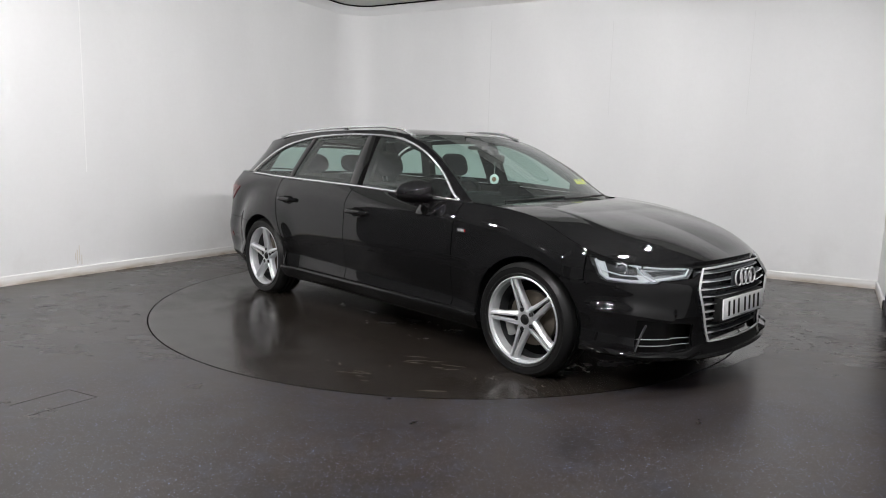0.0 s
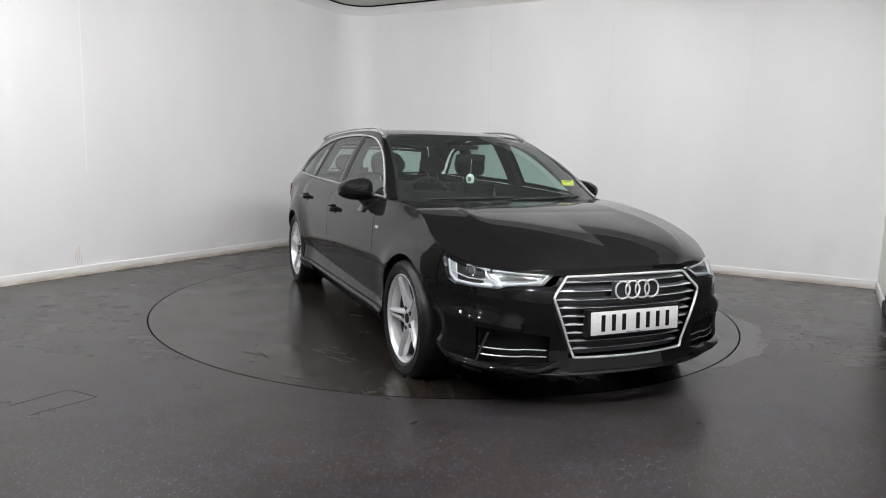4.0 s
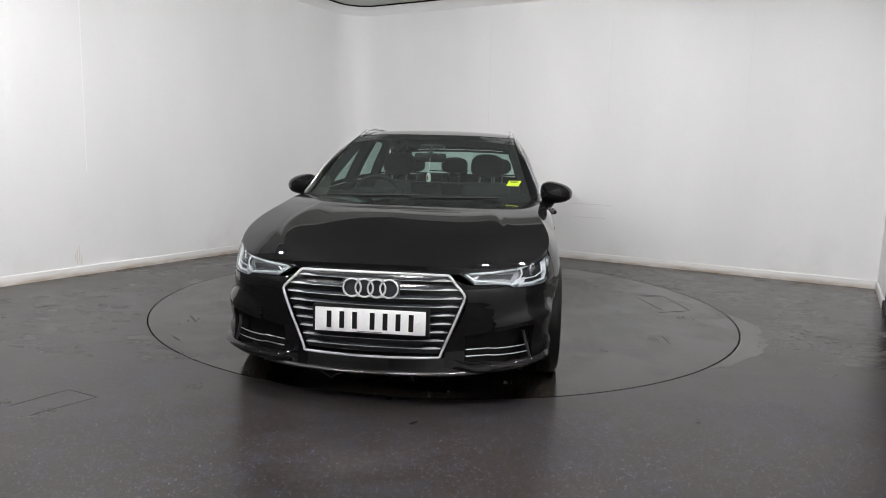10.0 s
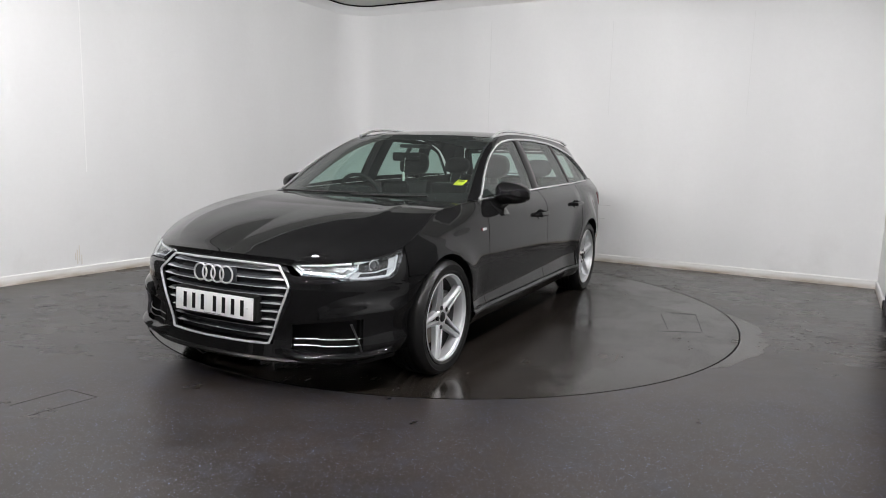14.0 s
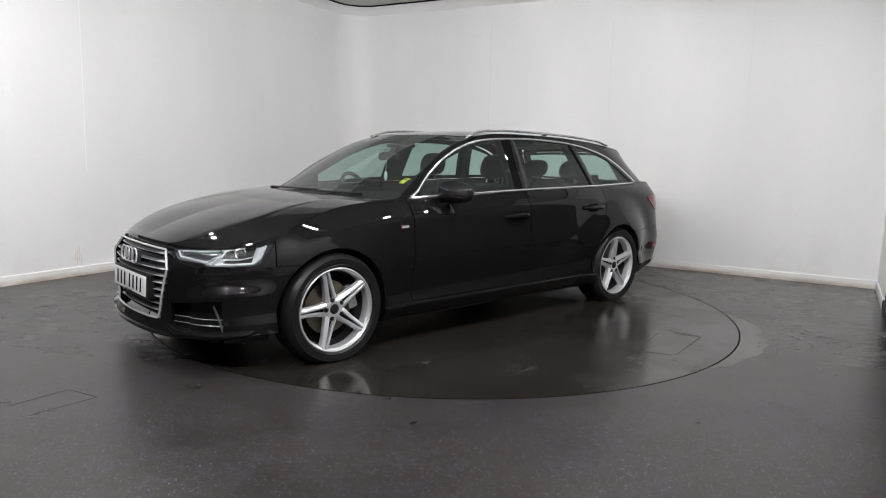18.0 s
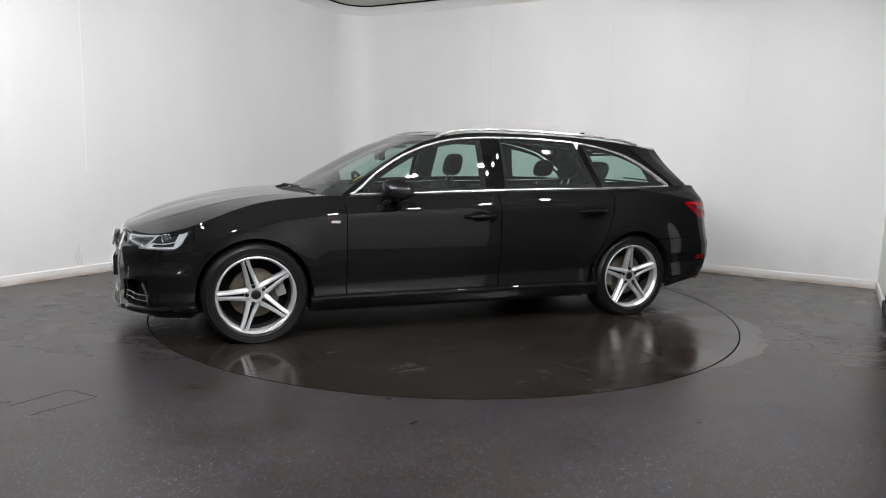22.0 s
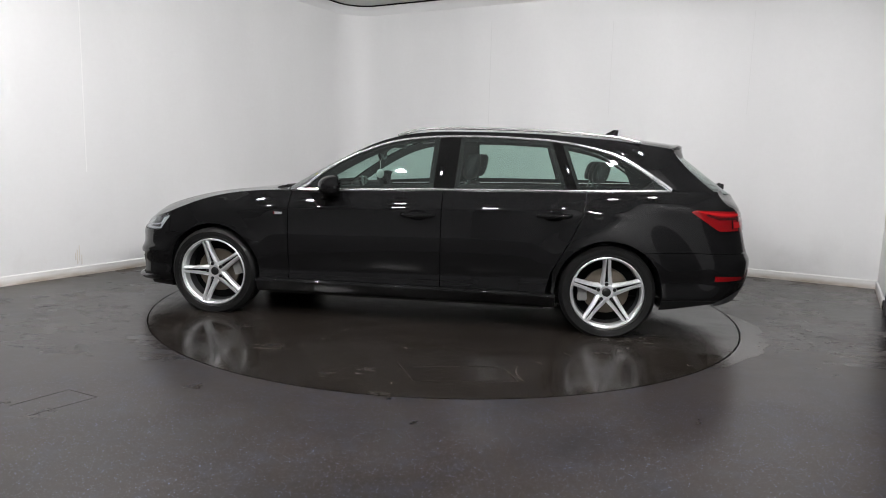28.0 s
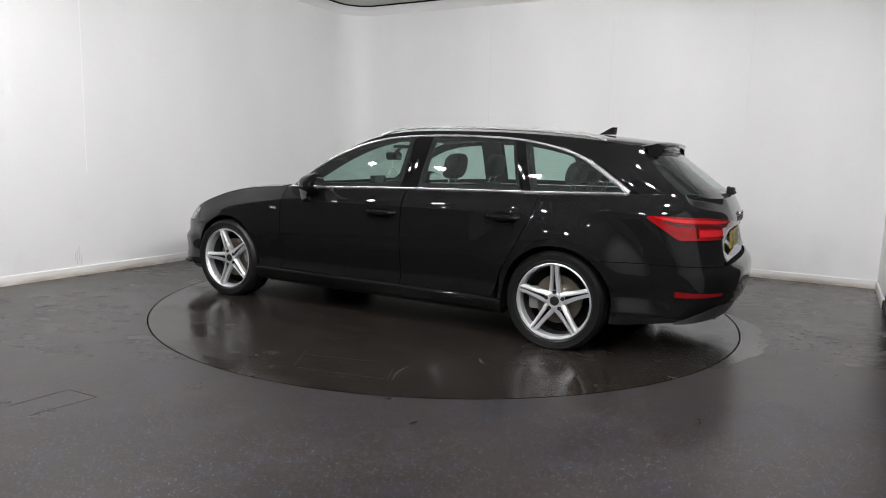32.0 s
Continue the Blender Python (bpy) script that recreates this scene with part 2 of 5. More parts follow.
def curve_of(points):
    """A smooth function through (x, y) pairs."""
    xs, ys = np.array(sorted(points)).T
    h = np.diff(xs)
    d = np.diff(ys) / h
    m = np.concatenate([[d[0]], (d[:-1] * h[1:] + d[1:] * h[:-1]) / (h[1:] + h[:-1]), [d[-1]]])
    for i in range(len(d)):
        if i and d[i - 1] * d[i] <= 0:
            m[i] = 0

    def f(x):
        x = min(max(x, xs[0]), xs[-1])
        i = min(int(np.searchsorted(xs, x, side="right")) - 1, len(h) - 1)
        t = (x - xs[i]) / h[i]
        a, b = ys[i], ys[i + 1]
        return float(a * (2 * t**3 - 3 * t**2 + 1) + b * (3 * t**2 - 2 * t**3) + h[i] * (m[i] * (t**3 - 2 * t**2 + t) + m[i + 1] * (t**3 - t**2)))
    return f


def eased(points, width):
    """curve_of() rounded over a width, with no kinks in its bend."""
    f, xs = curve_of(points), sorted(p[0] for p in points)
    lo, hi, e = xs[0], xs[-1], 1e-4
    fa, fb = (f(lo + e) - f(lo)) / e, (f(hi) - f(hi - e)) / e
    step = width / 12
    grid = np.arange(lo - 5 * width, hi + 5 * width, step)
    vals = np.array([f(x) if lo <= x <= hi else f(lo) + fa * (x - lo) if x < lo else f(hi) + fb * (x - hi) for x in grid])
    k = np.exp(-0.5 * (np.arange(-48, 49) / 12)**2)
    out = np.convolve(vals, k / k.sum(), "valid")
    at = grid[48:-48]
    return lambda x: float(np.interp(x, at, out))


def smooth(a, b, x):
    t = min(max((x - a) / (b - a), 0.0), 1.0)
    return t * t * (3 - 2 * t)


def lerp(a, b, t):
    return a + (b - a) * t


# ---- the room ----
def quad_slab(name, a, b, z0, z1, thick, mat, label="", kind="structure", out=None):
    """An upright slab from floor point a to b."""
    d = (b - a).normalized()
    n = Vector((d.y, -d.x, 0)) if out is None else out
    bm = bmesh.new()
    lo = [a, b, b + n * thick, a + n * thick]
    v0 = [bm.verts.new((p.x, p.y, z0)) for p in lo]
    v1 = [bm.verts.new((p.x, p.y, z1)) for p in lo]
    bm.faces.new(v0), bm.faces.new(v1)
    for i in range(4):
        k = (i + 1) % 4
        bm.faces.new((v0[i], v0[k], v1[k], v1[i]))
    return tagged(mesh_ob(name, bm, mat, False), label, kind=kind)


ROUND = 0.45      # radius of the rounded far corner
BACK = 1.1        # where the white part of the near wall ends, from the far wall
LEFT = 5.1        # and of the left wall


def plan_line(inset=0.0, b_left=LEFT, b_right=BACK):
    """The wall's inner face in plan, from the left wall round the far corner and back along the near wall."""
    pts = [spot(inset, b_left)]
    r = ROUND - inset
    for k in range(13):
        t = math.pi / 2 * k / 12
        pts.append(spot(ROUND - r * math.cos(t), ROUND - r * math.sin(t)))
    return pts + [spot(WIDE - inset, inset), spot(WIDE - inset, b_right)]


def plan_border(inset):
    """The same line well away from the wall, with a tighter corner."""
    r = 0.6
    pts = [spot(inset, LEFT)]
    for k in range(13):
        t = math.pi / 2 * k / 12
        pts.append(spot(inset + r - r * math.cos(t), inset + r - r * math.sin(t)))
    return pts + [spot(WIDE - inset, inset), spot(WIDE - inset, BACK)]


def swept(name, profile, mat, label, pts_of):
    """A band swept along the wall; profile pairs: inset from the wall, height."""
    bm = bmesh.new()
    grid = [[Vector((p.x, p.y, z)) for p in pts_of(i)] for i, z in profile]
    sheet(bm, grid)
    return tagged(mesh_ob(name, bm, mat), label, kind="structure")


def room():
    # walls: inner face, top and outer face in one band
    swept("wall_north", [(0.0, -0.02), (0.0, TALL), (-0.12, TALL), (-0.12, -0.02)], WALL, "white painted studio walls with a rounded corner", plan_line)
    # unseen solid stretches, pale and dark in turn to shape the car's reflections
    quad_slab("wall_rear_1", spot(WIDE, DEEP), spot(1.7, DEEP), 0, TALL, 0.12, NEAR, "unseen pale wall at the room's other end, toned for reflections", out=-ALONG)
    quad_slab("wall_rear_2", spot(1.7, DEEP), spot(0.5, DEEP), 0, TALL, 0.12, DARK, "unseen dark stretch of rear wall, toned for reflections", out=-ALONG)
    quad_slab("wall_rear_3", spot(0.5, DEEP), spot(0, DEEP), 0, TALL, 0.12, NEAR, "unseen pale wall at the room's other end, toned for reflections", out=-ALONG)
    quad_slab("wall_side_1", spot(WIDE, BACK), spot(WIDE, 4.1), 0, TALL, 0.12, DARK, "unseen dark stretch of side wall, toned for reflections", out=ACROSS)
    quad_slab("wall_side_2", spot(WIDE, 4.1), spot(WIDE, 8.4), 0, TALL, 0.12, SIDE, "unseen pale grey side wall, toned for reflections", out=ACROSS)
    quad_slab("wall_side_3", spot(WIDE, 8.4), spot(WIDE, DEEP), 0, TALL, 0.12, END, "unseen grey end of the side wall, toned for reflections", out=ACROSS)
    quad_slab("wall_west", spot(0, DEEP), spot(0, LEFT), 0, TALL, 0.12, DARK, "unseen charcoal side wall, toned for reflections", out=-ACROSS)
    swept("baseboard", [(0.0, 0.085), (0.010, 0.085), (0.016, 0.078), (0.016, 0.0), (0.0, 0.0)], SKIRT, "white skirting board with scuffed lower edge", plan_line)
    swept("trim_ceiling", [(0.0, TALL - 0.115), (0.006, TALL - 0.11), (0.03, TALL - 0.07), (0.07, TALL - 0.035), (0.10, TALL - 0.02)], WALL, "white coved ceiling trim", plan_line)
    # a flat black strip stands for the shade in a gap here
    swept("trim_shadow_gap", [(0.10, TALL - 0.02), (0.104, TALL - 0.02), (0.104, TALL)], GAP, "black strip for the shaded gap above the cove", plan_line)
    swept("ceiling_border", [(0.09, TALL - 0.002), (0.80, TALL - 0.002), (0.80, TALL + 0.05)], BOARD, "pale grey ceiling boards along the walls", lambda i: plan_line(min(i, 0.42)) if i < 0.5 else plan_border(i))
    bm = bmesh.new()
    box(bm, (-1, -1, 0.05), (WIDE + 1, DEEP + 1, 0.15))
    m = Matrix(((ACROSS.x, -ALONG.x, 0, CORNER.x), (ACROSS.y, -ALONG.y, 0, CORNER.y), (0, 0, 1, TALL), (0, 0, 0, 1)))
    bmesh.ops.transform(bm, matrix=m, verts=bm.verts)
    tagged(mesh_ob("ceiling", bm, CEIL, False), "dark open ceiling above the studio", kind="structure")
    # floor with a round opening for the turntable
    bm = bmesh.new()
    n, r = 192, R_TABLE + 0.0095
    ring = [bm.verts.new((r * math.cos(2 * math.pi * k / n), r * math.sin(2 * math.pi * k / n), 0)) for k in range(n)]
    low = [bm.verts.new((v.co.x, v.co.y, -0.06)) for v in ring]
    far = [bm.verts.new((22 * math.cos(2 * math.pi * k / n), 22 * math.sin(2 * math.pi * k / n), 0)) for k in range(n)]
    for k in range(n):
        j = (k + 1) % n
        bm.faces.new((ring[k], ring[j], far[j], far[k]))
        bm.faces.new((ring[k], low[k], low[j], ring[j]))
    tagged(mesh_ob("floor", bm, FLOOR, False), "speckled charcoal vinyl studio floor", kind="structure")
    bm = bmesh.new()
    lathe(bm, [(0.0001, -0.07), (R_TABLE + 0.2, -0.07)], 64, "z")
    tagged(mesh_ob("floor_pit", bm, GAP, False), "dark pit below the turntable", kind="structure")


R_TABLE = 2.242
room()


def wall_strip(name, a, b, along_far, z0, z1, width, mat, label, parent=None):
    """A thin upright strip on the far wall (a metres from the corner) or on the left wall."""
    bm = bmesh.new()
    box(bm, (-width / 2, -0.001, z0), (width / 2, 0.0015, z1))
    turn = -28.74 if along_far else 60.25
    p = spot(a, 0.0) if along_far else spot(0.0, b)
    bmesh.ops.transform(bm, matrix=pose(p.x, p.y, 0, 0, 0, turn if along_far else turn + 180), verts=bm.verts)
    return tagged(mesh_ob(name, bm, mat, False), label, kind="structure")


JOINT = material("filled_wall_joint", (0.86, 0.86, 0.86), 0.4)
FAINT = material("faint_wall_joint", (0.70, 0.70, 0.70), 0.5)
wall_strip("trim_joint_1", 0, 3.95, False, 0.95, TALL - 0.12, 0.010, JOINT, "vertical joint between wall panels")
wall_strip("trim_joint_2", 2.12, 0, True, 0.4, TALL - 0.3, 0.006, FAINT, "faint vertical joint between wall panels")
wall_strip("trim_joint_3", 3.64, 0, True, 1.7, TALL - 0.4, 0.005, FAINT, "faint vertical joint between wall panels")
wall_strip("trim_joint_4", 5.1, 0, True, 1.7, TALL - 0.4, 0.005, FAINT, "faint vertical joint between wall panels")
for a0, a1, z in ((3.23, 3.73, 0.661), (3.31, 3.67, 0.505)):
    wall_strip("trim_scratch", (a0 + a1) / 2, 0, True, z, z + 0.004, a1 - a0, material("grey_scratch", (0.55, 0.55, 0.55), 0.5) if "grey_scratch" not in bpy.data.materials else bpy.data.materials["grey_scratch"], "grey scratch on the wall")

DRIP = material("brown_drip_stain", (0.70, 0.665, 0.61), 0.5)
for b, z0, z1, wide in ((4.035, 0.10, 0.19, 0.008), (4.055, 0.13, 0.28, 0.006), (4.075, 0.11, 0.24, 0.010), (4.092, 0.15, 0.21, 0.007)):
    wall_strip("wall_stain", 0, b, False, z0, z1, wide, DRIP, "brown drip stain low on the wall")


HATCH = (((-0.53, 1.65), (-0.07, 1.77)), ((0.03, 1.71), (-0.11, 1.99)), ((-0.14, 1.995), (-0.67, 1.89)), ((-0.67, 1.89), (-0.60, 1.72)))


SEAM = material("dirt_filled_seam", (0.013, 0.011, 0.010), 0.6)


def seam(parent, a, b, wide=0.004):
    bm = bmesh.new()
    a, b = Vector((*a, 0)), Vector((*b, 0))
    d = (b - a).normalized()
    box(bm, (0, -wide, -0.001), ((b - a).length, wide, 0.0012), 0, Matrix.Translation(a) @ d.to_track_quat("X", "Z").to_matrix().to_4x4())
    part("seam", bm, SEAM, parent, smooth=False)


def floor_marks():
    ground = bpy.data.objects["floor"]
    # cuts of a lifted panel, and two short cuts further off
    panel_cut = ((-1.982, -2.492), (-1.836, -2.271), (-1.651, -2.357), (-1.830, -2.602))
    for a, b in list(zip(panel_cut, panel_cut[1:] + panel_cut[:1]))[:3] + [((-3.014, -0.636), (-2.89, -0.526)), ((-3.337, -0.526), (-3.27, -0.498))]:
        seam(ground, a, b, 0.0018)
    # dull dried puddle beside the ring
    rng = random.Random(5)
    dull = material("dried_puddle", (0.055, 0.051, 0.049), 0.2)
    link(dull, ramp(dull, noise_tex(dull, 6, 6, 0.65), [(0.3, (0.028, 0.025, 0.024)), (0.7, (0.044, 0.040, 0.038))]), bsdf(dull).inputs["Base Color"])
    bm = bmesh.new()
    inner, outer = [], []
    for k in range(60):
        t = k / 59
        a = radians(lerp(-46, -5, t))
        w = (0.01 + 0.15 * math.sin(math.pi * t)**0.8) * (1 + 0.45 * noise.noise((t * 7, 0.3, 0)) + 0.22 * noise.noise((t * 31, 0.7, 0)))
        inner.append(Vector(((R_TABLE + 0.013) * math.cos(a), (R_TABLE + 0.013) * math.sin(a), 0.0012)))
        outer.append(Vector(((R_TABLE + 0.013 + max(w, 0.012)) * math.cos(a), (R_TABLE + 0.013 + max(w, 0.012)) * math.sin(a), 0.0012)))
    sheet(bm, [inner, outer])
    tagged(mesh_ob("puddle_mark", bm, dull, False), "dull dried puddle mark beside the turntable", kind="stuff")
    pale = material("dried_splash", (0.16, 0.15, 0.145), 0.6)
    bm = bmesh.new()
    for k in range(150):
        if k < 90:
            a, r = radians(rng.uniform(-5, 62)), R_TABLE + 0.02 + abs(rng.gauss(0, 0.16))
            x, y = r * math.cos(a), r * math.sin(a)
        else:
            x, y = rng.gauss(2.55, 0.25), rng.gauss(-0.95, 0.3)
            if math.hypot(x, y) < R_TABLE + 0.03:
                continue
        size = rng.uniform(0.006, 0.022)
        ring = [bm.verts.new((x + size * rng.uniform(0.6, 1.6) * math.cos(b), y + size * rng.uniform(0.5, 1.1) * math.sin(b), 0.0016)) for b in (2 * math.pi * i / 7 for i in range(7))]
        bm.faces.new(ring)
    tagged(mesh_ob("splash_marks", bm, pale, False), "pale dried water splashes on the floor", kind="stuff")


floor_marks()


def turntable():
    base = tagged(new("turntable"), "round vinyl-covered turntable flush with the floor", "turntable")
    bm = bmesh.new()
    lathe(bm, [(0.0001, 0.0), (R_TABLE, 0.0), (R_TABLE, -0.05)], 192, "z")
    part("deck", bm, TABLE, base, "wiped charcoal vinyl deck", False)
    # cut lines of an access hatch
    for a, b in HATCH:
        seam(base, a, b, 0.0014)
    return base


def wipe_marks():
    """Pale dried drips and wipes on the deck, which turn with it."""
    rng = random.Random(11)
    pale = material("dried_wipe", (0.052, 0.043, 0.034), 0.4)
    bm = bmesh.new()

    def streak(x, y, turn, length, wide, bend=0.0):
        c, s = math.cos(turn), math.sin(turn)
        rows = []
        for i in range(9):
            t = i / 8 - 0.5
            h = wide * (1 - (2 * t)**2) * rng.uniform(0.5, 1.2) + 0.0006
            rows.append([Vector((x + c * t * length - s * (q * h + bend * t * t), y + s * t * length + c * (q * h + bend * t * t), 0.0014)) for q in (-1, 1)])
        sheet(bm, rows)
    for k in range(7):
        streak(1.15 + rng.uniform(-0.15, 0.2), -1.2 + rng.uniform(-0.12, 0.12), 0.7 + rng.uniform(-0.2, 0.2), rng.uniform(0.05, 0.16), 0.005)
    for k in range(5):
        streak(1.05 + rng.uniform(-0.08, 0.1), -1.66 + rng.uniform(-0.06, 0.06), 0.6 + rng.uniform(-0.2, 0.2), rng.uniform(0.05, 0.12), 0.006)
    streak(1.50, -1.53, 0.8, 0.16, 0.006)
    streak(-0.655, 1.76, 1.75, 0.26, 0.0035, 0.10)
    streak(-0.96, 1.33, 2.3, 0.12, 0.004, 0.06)
    streak(0.84, 1.61, 0.1, 0.22, 0.004)
    for k in range(40):
        a, r = rng.uniform(0, 6.28), rng.uniform(1.2, 2.15)
        streak(r * math.cos(a), r * math.sin(a), rng.uniform(0, 3.1), rng.uniform(0.012, 0.06), rng.uniform(0.001, 0.004), rng.uniform(-0.1, 0.1))
    return tagged(mesh_ob("wipe_marks", bm, pale, False), "pale dried drips and wipes on the turntable", kind="stuff")


def ceiling_lamp(x, y, reach=0.06):
    """An unseen tilted flood lamp that faces the turntable, with three bright strips."""
    base = tagged(new("ceiling_lamp"), "unseen white ceiling flood lamp with three bright strips", "lamp", "ceiling lamps")
    base.matrix_basis = pose(x, y, TALL, 0, 0, math.degrees(math.atan2(y, x))) @ pose(0, 0, -0.13, 0, 22, 0)
    bm = bmesh.new()
    box(bm, (-0.14, -0.18, -0.02), (0.14, 0.18, 0.04), 0.01)
    part("tray", bm, PLASTIC, base)
    for x in (-0.034, 0.0, 0.034):
        bm = bmesh.new()
        box(bm, (x - 0.007, -reach, -0.028), (x + 0.007, reach, -0.021))
        part("light_strip", bm, LED, base, smooth=False)
    bm = bmesh.new()
    tube(bm, [(0, 0, 0.03), (-0.02, 0, 0.20)], 0.02, 8)
    part("bracket", bm, PLASTIC, base)
    return base


# the first six are placed by their glints on the car's windows
for lx, ly in ((-2.75, -0.87), (-2.02, -1.45), (-1.15, -2.15), (1.2, -2.15), (1.80, -1.5), (2.25, -0.85),
               # these five are added to light the car's front and even the walls
               (-3.35, -2.7), (-2.85, -3.85), (-1.9, -4.6), (-0.5, -4.3), (0.75, -3.5)):
    # strip length sets each lamp's share of the light
    ceiling_lamp(lx, ly, 0.034 if lx < -2.7 else 0.105 if ly < -3.4 else 0.046 if lx > 2 else 0.06)

# ---- the car: x forward from the front axle, y to its left, z up ----
OX, OY = 1.602, -0.0655           # front axle's middle from the turntable's centre
AXLE_R, HUB, TYRE_R, RIM_R = -2.82, 0.303, 0.324, 0.247
ARCH = 0.352

PLAN = [(0.845, 0), (0.840, 0.15), (0.822, 0.30), (0.785, 0.43), (0.73, 0.57), (0.665, 0.675), (0.58, 0.76), (0.46, 0.825),
        (0.32, 0.865), (0.12, 0.888), (-0.2, 0.897), (-0.5, 0.901), (-1.1, 0.908), (-1.7, 0.910), (-2.3, 0.910), (-2.82, 0.908),
        (-3.1, 0.895), (-3.3, 0.872), (-3.45, 0.850), (-3.60, 0.822), (-3.715, 0.750), (-3.80, 0.61), (-3.85, 0.40), (-3.868, 0.19), (-3.872, 0)]


def dense(pts, steps=14):
    """Points along a Catmull-Rom curve."""
    p = [np.array(q, float) for q in pts]
    p = [2 * p[0] - p[1]] + p + [2 * p[-1] - p[-2]]
    p[0][1], p[-1][1] = -pts[1][1], -pts[-2][1]
    p[0][0], p[-1][0] = pts[1][0], pts[-2][0]
    out = []
    for i in range(1, len(p) - 2):
        for k in range(steps):
            t = k / steps
            out.append(0.5 * (2 * p[i] + (p[i + 1] - p[i - 1]) * t + (2 * p[i - 1] - 5 * p[i] + 4 * p[i + 1] - p[i + 2]) * t**2 + (3 * p[i] - p[i - 1] - 3 * p[i + 1] + p[i + 2]) * t**3))
    out.append(p[-2])
    return np.array(out)


def rounded_line(line, width=0.045, n=2400):
    """The plan line at even steps, its bend evened out; it goes on as its mirror image past both ends."""
    d = np.concatenate([[0], np.cumsum(np.hypot(*np.diff(line, axis=0).T))])
    at = np.linspace(0, d[-1], n)
    p = np.stack([np.interp(at, d, line[:, 0]), np.interp(at, d, line[:, 1])], 1)
    m = int(4 * width / at[1])
    p = np.vstack([p[m:0:-1] * (1, -1), p, p[-2:-m - 2:-1] * (1, -1)])
    k = np.exp(-0.5 * (np.arange(-m, m + 1) * at[1] / width)**2)
    k /= k.sum()
    out = np.stack([np.convolve(p[:, 0], k, "valid"), np.convolve(p[:, 1], k, "valid")], 1)
    out[0, 1] = out[-1, 1] = 0
    return out[np.r_[0:n:6, n - 1]]


LINE = rounded_line(dense(PLAN))
ALEN = np.concatenate([[0], np.cumsum(np.hypot(*np.diff(LINE, axis=0).T))])
TANG = np.gradient(LINE, axis=0)
TANG /= np.hypot(*TANG.T)[:, None]
U_END = float(ALEN[-1])


def u_at_x(x):
    return float(np.interp(-x, -LINE[:, 0], ALEN))


def u_at_y(y):
    """On the front face."""
    n = int(np.searchsorted(-LINE[:, 0], 0.2))
    return float(np.interp(y, LINE[:n, 1], ALEN[:n]))


def u_rear(y):
    n = len(LINE) // 2
    return float(np.interp(-y, -LINE[n:, 1], ALEN[n:]))


# height of the bonnet's cut and of the belt line along the car
TOP = eased([(0.9, 0.652), (0.70, 0.664), (0.56, 0.682), (0.41, 0.716), (0.19, 0.803), (0.0, 0.862), (-0.185, 0.892), (-0.363, 0.908), (-0.567, 0.918),
                (-1.02, 0.931), (-1.54, 0.950), (-1.94, 0.960), (-2.58, 0.973), (-3.22, 0.992), (-3.5, 0.998), (-3.9, 0.998)], 0.07)
TUCK_TOP = eased([(-0.05, 0.14), (0.0, 0.112), (0.03, 0.082), (0.068, 0.050), (0.116, 0.0225), (0.132, 0.0185), (0.16, 0.0160), (0.21, 0.0122), (0.3, 0.0065), (0.40, 0.0015), (0.48, 0.0), (0.9, 0.0)], 0.004)
TUCK_LOW = eased([(0.05, 0.10), (0.15, 0.06), (0.22, 0.036), (0.29, 0.020), (0.335, 0.028), (0.375, 0.0375), (0.392, 0.0385), (0.405, 0.0365), (0.45, 0.026), (0.53, 0.012), (0.62, 0.002), (0.70, 0.0), (1.5, 0.0)], 0.007)
NOSE = curve_of([(0.08, 0.02), (0.13, 0.02), (0.18, 0.0), (0.24, 0.012), (0.3, 0.022), (0.42, 0.008), (0.5, 0.003), (0.565, 0.007), (0.583, 0.014), (0.600, 0.031), (0.62, 0.042), (0.645, 0.062), (0.67, 0.10), (0.72, 0.17), (0.9, 0.3)])
TAIL = eased([(0.10, 0.20), (0.16, 0.16), (0.22, 0.11), (0.3, 0.055), (0.36, 0.022), (0.42, 0.006), (0.50, 0.0), (0.555, 0.012), (0.60, 0.055), (0.64, 0.106), (0.68, 0.120), (0.74, 0.110), (0.80, 0.092), (0.84, 0.088), (0.88, 0.099), (0.93, 0.122), (0.99, 0.155), (1.06, 0.187), (1.15, 0.257), (1.28, 0.367), (1.35, 0.43)], 0.008)


def side_tuck(x, z):
    h = TOP(x) - z
    square = 1 - 0.62 * smooth(-0.12, 0.36, x)        # the corner over the headlamp is squarer
    slim = 0.020 * math.exp(-((x + 0.15) / 0.30)**2) * math.exp(-(max(h, 0) / 0.15)**2)
    if h >= 0:
        return TUCK_TOP(h) * square + slim + TUCK_LOW(z + (lerp(0.055, 0.008, min(max(-x / 2.4, 0), 1)) * smooth(0.26, 0.31, z) if z < 0.8 else 0))
    return TUCK_TOP(0) * square + slim - 0.40 * h + 0.30 * h * h


